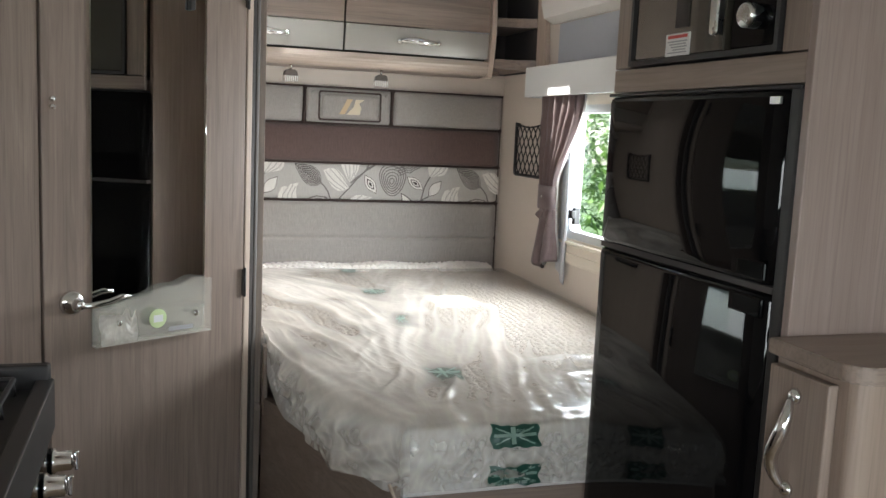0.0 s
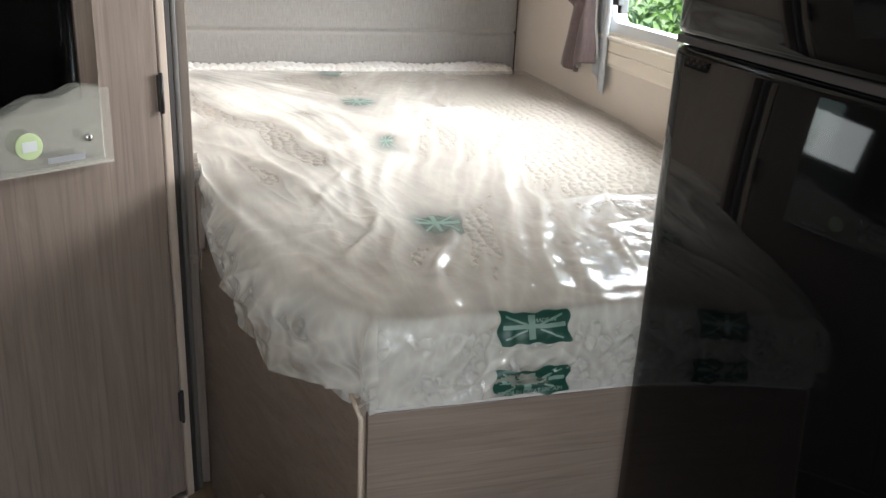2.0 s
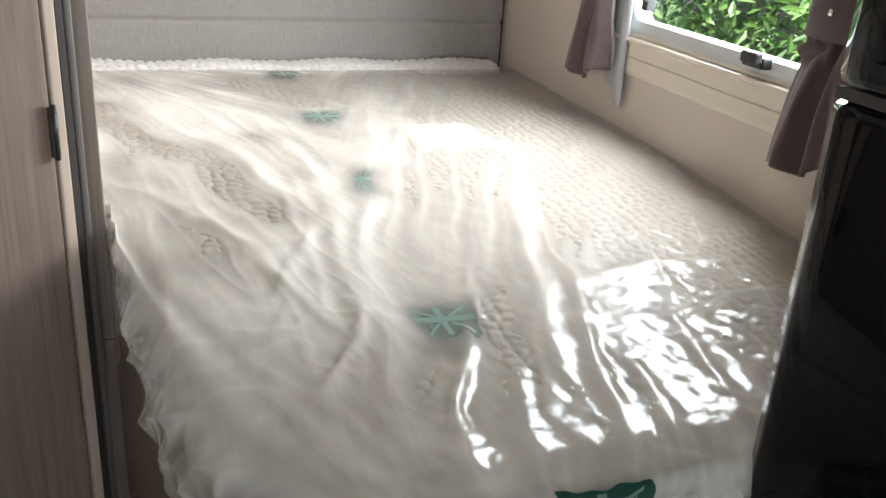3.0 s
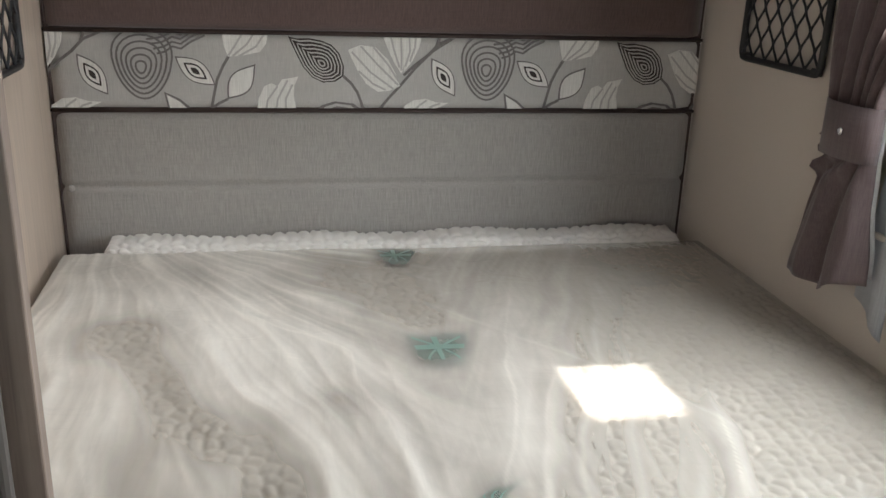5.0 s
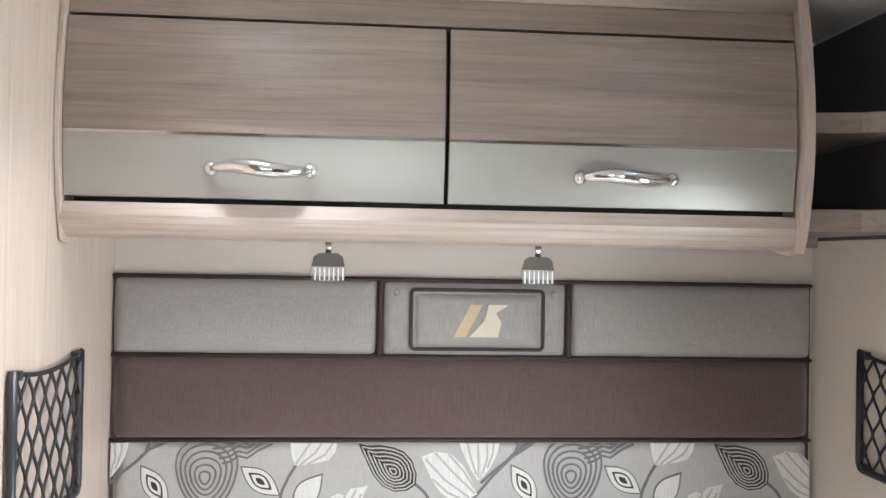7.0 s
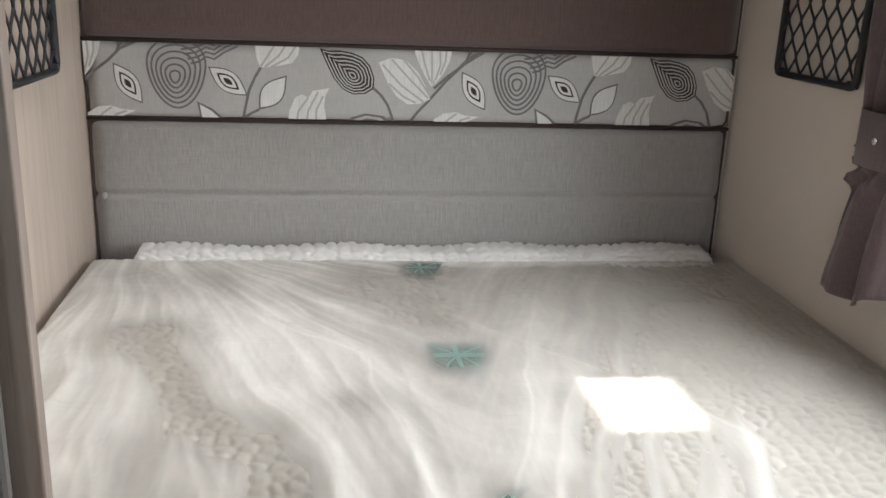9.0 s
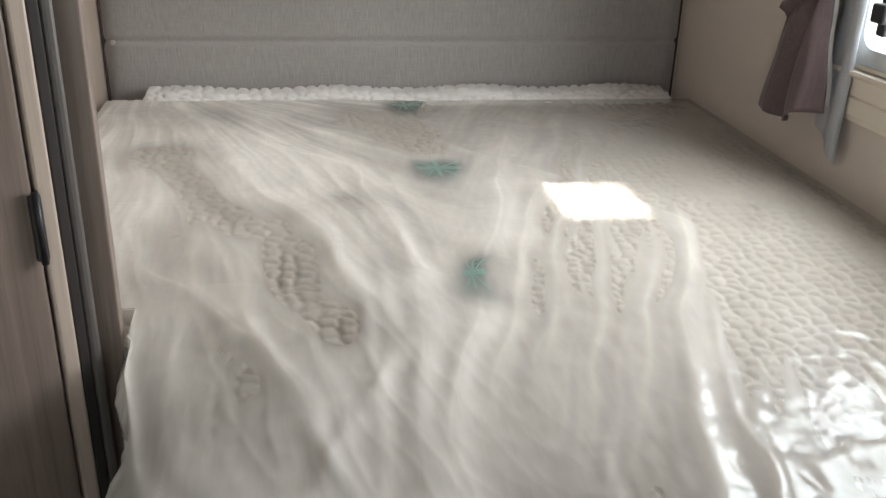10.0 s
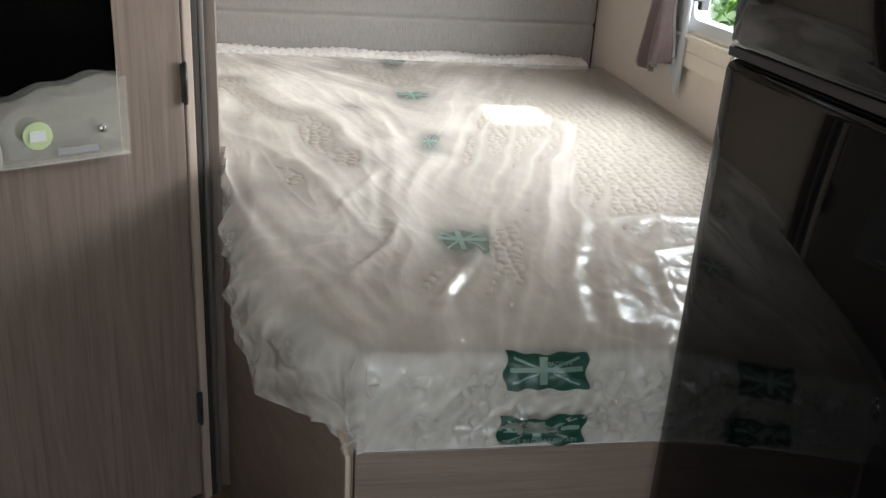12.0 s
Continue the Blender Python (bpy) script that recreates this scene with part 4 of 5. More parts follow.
F[:, -1, 0] = np.minimum(F[:, -1, 0], 1.482)
sheet = grid_mesh("plastic_cover", F, film, FL)
tagged(sheet, "crumpled clear polythene cover over the mattress", "plastic cover")


def on_film(u, v):
    """The place on the film at u, v, between its vertices."""
    i = np.clip(np.searchsorted(FV, v) - 1, 0, len(FV) - 2)
    j = np.clip(np.searchsorted(FU, u) - 1, 0, len(FU) - 2)
    a, b = ((v - FV[i]) / (FV[i + 1] - FV[i]))[..., None], ((u - FU[j]) / (FU[j + 1] - FU[j]))[..., None]
    return (F[i, j] * (1 - a) + F[i + 1, j] * a) * (1 - b) + (F[i, j + 1] * (1 - a) + F[i + 1, j + 1] * a) * b


def film_uv(x, y):
    """u and v of the film above a place on the bed."""
    d = np.hypot(F[..., 0] - x, F[..., 1] - y) + 9 * ((FUU < 0) | (FVV > 1))
    i, j = np.unravel_index(np.argmin(d), d.shape)
    return FU[j], FV[i]


def print_patch(parent, name, mat, U, V, lift, label=""):
    """A print that lies on the film over a grid of u and v."""
    A = on_film(U, V)
    n = np.cross(np.gradient(A, axis=1), np.gradient(A, axis=0))
    n /= np.linalg.norm(n, axis=-1, keepdims=True) + 1e-9
    n *= np.where(n[..., 2:3] - 0.2 * n[..., 1:2] < 0, -1, 1)
    ob = grid_mesh(name, A + n * lift, mat)
    ob.parent = parent
    if label:
        ob["label"] = label
    return ob


def print_label(corners, lift, pinch=0.0):
    """A flag label over four u, v corners: head left, head right, foot right, foot left."""
    q = [np.array(c, float) for c in corners]

    def place(a, b):
        a = 0.5 + (a - 0.5) * (1 - pinch * b * b)
        p = [q[0][i] * (1 - a) * (1 - b) + q[1][i] * a * (1 - b) + q[2][i] * a * b + q[3][i] * (1 - a) * b for i in (0, 1)]
        return p[0], p[1]
    a, b = np.meshgrid(np.linspace(0, 1, 26), np.linspace(0, 1, 18))
    wavy = 0.04 * np.sin(a * 9 + 1) + 0.03 * np.sin(a * 21)
    ob = print_patch(sheet, "printed_label", green_print, *place(a + 0.03 * np.sin(b * 8), np.clip(b + wavy * (2 * b - 1), -0.05, 1.05)), lift, "dark green printed flag label")
    for (a0, b0), (a1, b1), w in (((0.46, 0.10), (0.46, 0.86), 0.05), ((0.06, 0.44), (0.94, 0.44), 0.07), ((0.10, 0.12), (0.40, 0.38), 0.035), ((0.90, 0.12), (0.58, 0.38), 0.035),
                                  ((0.10, 0.84), (0.40, 0.54), 0.035), ((0.90, 0.84), (0.58, 0.54), 0.035)):
        t, c = np.meshgrid(np.linspace(0, 1, 14), np.linspace(-1, 1, 3))
        ox, oy = (w, 0) if a0 == a1 else (0, w)
        print_patch(ob, "pale_bar", white_print, *place(a0 + (a1 - a0) * t + ox * c, b0 + (b1 - b0) * t + oy * c), lift + 0.0012)
    return ob


def flat_label(x0, x1, y0, y1, lift=-0.0008, pinch=0.0, swing=0.0):
    """A label on top of the bed, from its head edge y1 to its foot edge y0."""
    print_label([film_uv(x0, y1), film_uv(x1, y1), film_uv(x1 - swing, y0), film_uv(x0 - swing, y0)], lift, pinch)


print_label([(0.208, 1.10), (0.338, 1.10), (0.338, 1.40), (0.208, 1.40)], 0.0015)
print_label([(0.203, 1.68), (0.342, 1.68), (0.342, 1.99), (0.203, 1.99)], 0.0015)
flat_label(0.725, 0.830, 2.035, 2.135, pinch=0.35)
flat_label(0.803, 0.832, 2.530, 2.645, pinch=-0.4, swing=0.03)
flat_label(0.755, 0.858, 2.965, 3.075, pinch=0.55)
flat_label(0.752, 0.838, 3.405, 3.495, pinch=0.7)


def words(text, size, m, mat, parent, name="lettering"):
    cu = bpy.data.curves.new(name, "FONT")
    cu.body, cu.size, cu.align_x, cu.align_y, cu.extrude = text, size, "CENTER", "CENTER", 0.0004
    tmp = new(name, cu)
    me = bpy.data.meshes.new_from_object(tmp.evaluated_get(bpy.context.evaluated_depsgraph_get()))
    bpy.data.objects.remove(tmp)
    me.transform(m)
    me.materials.clear()
    me.materials.append(mat)
    ob = new(name, me)
    ob.parent = parent
    if parent.type == "EMPTY":
        ob.matrix_parent_inverse = Matrix.Translation(-parent.location)
    return ob


def words_on_film(text, size, u, v, mat):
    i, j = int(np.argmin(np.abs(FV - v))), int(np.argmin(np.abs(FU - u)))
    p = F[max(0, i - 3):i + 4, j - 8:j + 9].reshape(-1, 3)
    words(text, size, pose(F[i, j, 0], p[:, 1].min() - 0.0035, F[i, j, 2], 88, 0, 0), mat, sheet)


words_on_film("MADE IN GREAT BRITAIN", 0.0092, 0.272, 1.94, white_print)
words_on_film("MADE IN", 0.0092, 0.29, 1.16, white_print)

# bed base
bed = thing("bed_base", (0.9, 2.6, 0.0), "oak-effect boxed bed base with a cut-off corner", "bed")
part("foot_panel", box(0.580, 1.478, 1.745, 1.763, 0.0, BASE_Z + 0.004, 0.002), oak_x, bed)
diag = [(0.352, 2.445), (0.562, 1.775), (0.570, 1.756), (0.578, 1.748), (0.578, 1.766), (0.578, 1.784), (0.371, 2.449)]
part("side_panel", prism(diag, 2, 0.0, BASE_Z + 0.03), wood("oak_side", 1, OAK_L, OAK_D), bed)
part("corner_edging", tube([(0.571, 1.751, 0.0), (0.571, 1.751, 0.58), (0.560, 1.776, 0.612)], 0.0045), oak_pale_v, bed, smooth=True)
part("corner_post", box(0.353, 0.367, 2.430, 2.476, BASE_Z - 0.02, 0.765, 0.003), oak_v, bed)
part("deck", prism([(0.14, 3.60), (0.14, 2.51), (0.36, 2.47), (0.60, 1.78), (1.475, 1.78), (1.475, 3.60)], 2, BASE_Z - 0.02, BASE_Z), oak_x, bed)

# round heating outlets in the foot panel
for k, dx in enumerate((0.640, 0.828)):
    o = thing("heating_outlet", (dx, 1.745, 0.26), "white round blown-air heating outlet in the bed base", "air outlet", "heating outlets")
    m = Matrix.Translation((dx, 1.7445, 0.26)) @ Matrix.Rotation(radians(90), 4, "X")
    ringp = []
    bmr = bmesh.new()
    prof = [(0.039, 0.0), (0.039, 0.006), (0.035, 0.010), (0.029, 0.010), (0.027, 0.002), (0.027, 0.0)]
    rings = [[bmr.verts.new(m @ Vector((r * math.cos(2 * math.pi * q / 28), r * math.sin(2 * math.pi * q / 28), h))) for q in range(28)] for r, h in prof]
    for r0, r1 in zip(rings, rings[1:] + rings[:1]):
        for q in range(28):
            bmr.faces.new((r0[q], r0[(q + 1) % 28], r1[(q + 1) % 28], r1[q]))
    part("ring", bmr, white_plastic, o, smooth=True)
    part("throat", lathe([(0.027, 0.0004), (0.027, 0.0012), (0.026, 0.0014)], m, sides=28), recess_shade, o)
    for s in (-1, 0, 1):
        part("louvre", box(-0.003, 0.003, -0.025 + 0.004 * abs(s), 0.025 - 0.004 * abs(s), 0.001, 0.009, 0.001,
                           m=m @ Matrix.Rotation(radians(-32), 4, "Z") @ Matrix.Translation((0.014 * s, 0, 0))), white_plastic, o)

# vent grille in the angled side
ga, gb = Vector((0.452, 2.094, 0)), Vector((0.549, 1.800, 0))
gd = (gb - ga).normalized()
gn = Vector((gd.y, -gd.x, 0))
GM = Matrix(((gd.x, -gn.x, 0, ga.x + 0.0 * gn.x), (gd.y, -gn.y, 0, ga.y), (0, 0, 1, 0), (0, 0, 0, 1)))
GM = Matrix.Translation((-0.012, -0.002, 0)) @ GM
GL = (gb - ga).length
grille = thing("vent_grille", tuple(ga + Vector((0, 0, 0.12))), "brown slotted vent grille in the bed base side", "vent")


def on_grille(bm):
    bmesh.ops.transform(bm, matrix=GM, verts=bm.verts)
    return bm


part("plate", on_grille(ring_frame(rounded(0, GL, 0.115, 0.225, 0.006), rounded(0.014, GL - 0.014, 0.128, 0.212, 0.004), 1, -0.006, 0.004)), vent_plate, grille)
# black sheet that paints the shade between the slats
part("backing", on_grille(box(0.012, GL - 0.012, 0.0, 0.003, 0.126, 0.214)), slot_shade, grille)
nsl = 15
for k in range(nsl):
    gx = 0.018 + (GL - 0.036) * k / (nsl - 1)
    part("slat", on_grille(box(gx - 0.0028, gx + 0.0028, -0.005, 0.001, 0.127, 0.213)), vent_plate, grille)
part("crossbar", on_grille(box(0.014, GL - 0.014, -0.0055, 0.0, 0.164, 0.176)), vent_plate, grille)

# ---- overhead locker over the headboard ----
locker = thing("overhead_locker", (0.72, 3.45, 1.61), "oak-effect overhead locker with two lift-up doors above the bed", "locker")


def bow(z, z0=1.60, z1=2.02, amount=0.030, y=3.292):
    t = (z - z0) / (z1 - z0)
    return y - amount * math.sin(math.pi * max(0.0, min(1.0, t)) ** 0.9) + amount * 0.9


def curved_face(x0, x1, z0, z1, off, thick, n=10):
    pts = [(bow(z0 + (z1 - z0) * i / n) - off, z0 + (z1 - z0) * i / n) for i in range(n + 1)]
    pts += [(y + thick, z) for y, z in reversed(pts)]
    return prism(pts, 0, x0, x1)


part("bottom", box(0.132, 1.36, 3.35, YB - 0.003, 1.612, 1.628, 0.002), oak_x, locker)
part("back_panel", box(0.150, 1.294, YB - 0.012, YB - 0.003, 1.628, 2.02), recess_shade, locker)
# dark sheet for the shade seen through the gaps round the doors
part("carcass_shadow_panel", box(0.140, 1.294, 3.345, 3.352, 1.66, 1.95), dark_seal, locker)
rail = [(3.352, 1.660), (3.300, 1.660)] + [(3.330 - 0.036 * math.cos(radians(a)), 1.640 - 0.034 * math.sin(radians(a))) for a in (0, 20, 40, 60, 80, 90)] + [(3.352, 1.606), (3.365, 1.616), (3.365, 1.66)]
part("bottom_rail", prism(rail, 0, 0.134, 1.294), oak_pale_x, locker, smooth=False)
part("top_rail", curved_face(0.134, 1.294, 1.951, 2.000, -0.004, 0.03, 4), oak_x, locker)
part("cornice", tube([(0.134, 3.315, 2.008), (1.294, 3.315, 2.008)], 0.012, sides=12), oak_pale_x, locker, smooth=True)
gable = [(bow(z) - 0.014, z) for z in [1.60 + 0.42 * i / 14 for i in range(15)]]
gable = [(gable[0][0] + 0.02, 1.596)] + gable + [(YB - 0.004, 2.02), (YB - 0.004, 1.613), (3.40, 1.613), (3.36, 1.600)]
for gx in (0.1315, 1.295):
    part("gable", prism(gable, 0, gx if gx < 1 else gx, gx + (0.006 if gx < 1 else 0.019), bevel=0.002), oak_pale_v, locker)


def bow_handle(parent, cx, y, z, horizontal=True, length=0.15, s=1.0, wave=0.010, thick=0.0068):
    """A curved chrome bow handle with a round foot at each end."""
    pts, rad = [], []
    for i in range(17):
        t = i / 16
        d = 0.024 * s * math.sin(math.pi * t) ** 0.7
        side = wave * s * math.sin(2 * math.pi * t)
        p = (cx - length / 2 + length * t, y - 0.006 - d, z + side) if horizontal else (cx - 0.006 - d, y + side, z - length / 2 + length * t)
        pts.append(p)
        rad.append(s * (0.0045 + thick * math.sin(math.pi * t) ** 0.7))
    h = part("handle", tube(pts, 0.006, sides=10, radii=rad), chrome, parent, "chrome bow handle", True)
    for e in (0, -1):
        p = Vector(pts[e])
        axis = Matrix.Rotation(radians(90), 4, "X") if horizontal else Matrix.Rotation(radians(-90), 4, "Y")
        base = Vector((p.x, y, p.z)) if horizontal else Vector((cx, p.y, p.z))
        part("foot", lathe([(0.012 * s, 0), (0.012 * s, 0.003), (0.009 * s, 0.008), (0.004 * s, 0.011)], Matrix.Translation(base) @ axis, sides=16), chrome, h, smooth=True)
    return h


for x0, x1, hx in ((0.139, 0.7185, 0.435), (0.7255, 1.290, 1.010)):
    d = part("door", curved_face(x0, x1, 1.769, 1.945, 0.0, 0.018), oak_x, locker)
    part("grey_band", curved_face(x0, x1, 1.669, 1.7645, 0.0, 0.018, 5), grey_metal, d, "champagne grey lower band")
    part("chrome_strip", curved_face(x0, x1, 1.7645, 1.769, 0.002, 0.018, 2), chrome, d, "bright chrome strip")
    bow_handle(d, hx, bow(1.714) - 0.0005, 1.714, wave=0.003, thick=0.0085)

# two reading lamps under the locker
for lx, tilt in ((0.537, 10), (0.884, -4)):
    o = thing("reading_lamp", (lx, 3.37, 1.611), "small reading lamp with clear ribbed shade under the locker", "lamp", "reading lamps")
    part("stem", tube([(lx, 3.37, 1.611), (lx, 3.37, 1.585)], 0.005, sides=12), chrome, o, smooth=True)
    m = pose(lx, 3.37, 1.578, 0, 0, tilt)
    cap = [(-0.026, -0.012), (0.026, -0.012), (0.022, 0.004), (0.014, 0.010), (-0.014, 0.010), (-0.022, 0.004)]
    bmc = prism(cap, 1, -0.012, 0.012)
    bmesh.ops.transform(bmc, matrix=m, verts=bmc.verts)
    part("cap", bmc, lamp_cap, o, "dark bronze cap")
    bms = prism([(-0.027, -0.013), (0.027, -0.013), (0.025, -0.036), (-0.025, -0.036)], 1, -0.014, 0.014)
    bmesh.ops.transform(bms, matrix=m, verts=bms.verts)
    sh = part("shade", bms, pocket_sheet, o, "clear ribbed acrylic shade")
    for k in range(7):
        bmr = box(-0.0225 + 0.0075 * k - 0.001, -0.0225 + 0.0075 * k + 0.001, -0.0155, -0.0142, -0.034, -0.014)
        bmesh.ops.transform(bmr, matrix=m, verts=bmr.verts)
        part("rib", bmr, white_plastic, sh)

# open corner shelves beside the locker
cs = thing("corner_shelves", (1.40, 3.45, 1.63), "oak-effect open corner shelf unit with dark empty bays", "shelf")
# back and lining carry the shade of the bays as a dark colour
part("back", box(1.316, XR - 0.003, YB - 0.010, YB - 0.003, 1.63, 2.02), recess_shade, cs, "back board with the bay's shade in its colour")
part("lining", box(XR - 0.010, XR - 0.003, 3.25, YB - 0.012, 1.63, 2.02), recess_shade, cs)
part("lining", box(1.3145, 1.320, 3.33, YB - 0.012, 1.63, 2.02), recess_shade, cs)
for z0, z1 in ((1.798, 1.833), (1.636, 1.674)):
    part("shelf", prism([(1.320, 3.305), (1.40, 3.290), (1.479, 3.240), (1.479, YB - 0.013), (1.320, YB - 0.013)], 2, z0, z1, bevel=0.003), oak_x, cs)
part("cheek", prism([(3.14, 1.60), (3.17, 1.585), (3.20, 1.60), (3.235, 1.63), (3.25, 2.02), (3.20, 2.02), (3.165, 1.82), (3.15, 1.68)], 0, 1.468, XR - 0.003, bevel=0.003), oak_pale_v, cs)

# ---- storage nets ----


def storage_net(wx, way, ya, yb, za, zb):
    o = thing("storage_net", (wx, (ya + yb) / 2, za), "black elastic storage net in a frame on the bedside wall", "storage net", "storage nets")
    x = wx - 0.010 * way
    bend = [(x, ya + 0.016 * (1 - math.sin(a)), za + 0.016 * (1 - math.cos(a))) for a in [math.pi / 2 * k / 5 for k in range(5, -1, -1)]]
    other = [(x, yb + ya - p[1], p[2]) for p in reversed(bend)]
    part("net_frame", tube([(x, ya, zb + 0.004)] + bend + other + [(x, yb, zb + 0.004)], 0.0065, sides=10), black_satin, o, smooth=True)
    part("top_cord", tube([(x, ya + (yb - ya) * k / 12, zb - 0.013 * math.sin(math.pi * k / 12)) for k in range(13)], 0.0036, sides=8), rubber, o, "black elastic top cord", True)
    for cy, cz in ((ya + 0.012, zb - 0.004), (yb - 0.012, zb - 0.004), (ya + 0.012, za + 0.004), (yb - 0.012, za + 0.004)):
        part("clip", box(min(wx - 0.001 * way, x - 0.006 * way), max(wx - 0.001 * way, x - 0.006 * way), cy - 0.008, cy + 0.008, cz - 0.007, cz + 0.007, 0.002), black_satin, o)
    bm = bmesh.new()
    cols, rows = 6, 6
    cw, ch = (yb - ya) / cols, (zb - za) / rows

    def knot(i, j):
        sag = 0.013 * math.sin(math.pi * i / cols) * (j / rows) ** 2
        off = 0.5 * (j % 2)
        return Vector((x - 0.002 * way, ya + min(cols, i + off) * cw, za + j * ch - sag))
    for j in range(rows):
        for i in range(cols + 1):
            a = knot(i, j)
            for b in ((knot(i, j + 1), knot(i - 1, j + 1)) if j % 2 == 0 else (knot(i, j + 1), knot(i + 1, j + 1))):
                if ya - 1e-4 <= b.y <= yb + 1e-4:
                    k1, k2 = a + (b - a) * 0.18, a + (b - a) * 0.82
                    up = Vector((0, 0, ch * 0.10))
                    tube([a, k1 + up, k2 - up * 0.4, b], 0.0024, bm, sides=5)
    part("mesh", bm, rubber, o, "black elastic mesh", True)


storage_net(XR, 1, 3.155, 3.425, 1.222, 1.428)
storage_net(0.130, -1, 3.120, 3.395, 1.195, 1.420)

# ---- window over the bed ----
win = thing("window_1", (XR, 2.58, WZ0), "caravan side window with clear acrylic pane and cream sill", "window", kind="structure")
outer, inn = rounded(WY0 + 0.001, WY1 - 0.001, WZ0 + 0.001, WZ1 - 0.001, 0.02), rounded(WY0 + 0.035, WY1 - 0.035, WZ0 + 0.03, WZ1 - 0.03, 0.03)
part("window_frame", ring_frame(outer, inn, 0, XR - 0.004, XR + 0.036), alloy, win, "pale grey window frame")
part("blind_cassette", ring_frame(rounded(WY0 - 0.035, WY1 + 0.035, WZ0 - 0.005, WZ1 + 0.03, 0.01), rounded(WY0 - 0.002, WY1 + 0.002, WZ0 + 0.002, WZ1 - 0.002, 0.02), 0, XR - 0.006, XR - 0.001), cream_sill, win)
pane = part("pane", prism(rounded(WY0 + 0.034, WY1 - 0.034, WZ0 + 0.029, WZ1 - 0.029, 0.03), 0, XR + 0.016, XR + 0.021), pane_glass, win)
pane.visible_shadow = False
sill = part("window_sill", prism([(XR - 0.001, 0.928), (XR - 0.010, 0.930), (XR - 0.014, 0.940), (XR - 0.014, 0.968), (XR - 0.011, 0.970), (XR - 0.014, 0.973), (XR - 0.014, 1.000), (XR - 0.022, 1.006), (XR - 0.022, 1.013), (XR - 0.001, 1.013)], 1, WY0 - 0.05, WY1 + 0.02, bevel=0.001), cream_sill, win, "cream moulded sill")
for cy, cz, vert in ((2.815, 1.108, True), (2.43, 1.045, False)):
    if vert:
        c = part("catch", box(XR - 0.026, XR - 0.002, cy - 0.011, cy + 0.011, cz - 0.03, cz + 0.03, 0.004), black_satin, win, "black window catch")
        part("lever", box(XR - 0.044, XR - 0.026, cy - 0.028, cy + 0.006, cz - 0.008, cz + 0.022, 0.004), black_satin, c)
    else:
        c = part("catch", box(XR - 0.026, XR - 0.002, cy - 0.03, cy + 0.03, cz - 0.011, cz + 0.011, 0.004), black_satin, win, "black window catch")
        part("lever", box(XR - 0.044, XR - 0.026, cy - 0.03, cy + 0.014, cz - 0.002, cz + 0.02, 0.004), black_satin, c)

pel = thing("pelmet", (XR, 2.58, 1.53), "white boxed window pelmet with a grey board behind", "pelmet")
part("front_board", box(XR - 0.078, XR - 0.066, 1.98, 3.20, 1.528, 1.640, 0.003), white_plastic, pel)
part("top_board", box(XR - 0.066, XR - 0.002, 1.98, 3.20, 1.560, 1.570), white_plastic, pel)
part("end_board", box(XR - 0.066, XR - 0.002, 3.190, 3.20, 1.528, 1.640), white_plastic, pel)
part("grey_board", box(XR - 0.008, XR - 0.002, 1.98, 3.06, 1.642, 1.796), grey_lining, pel, "grey felt strip above the pelmet")


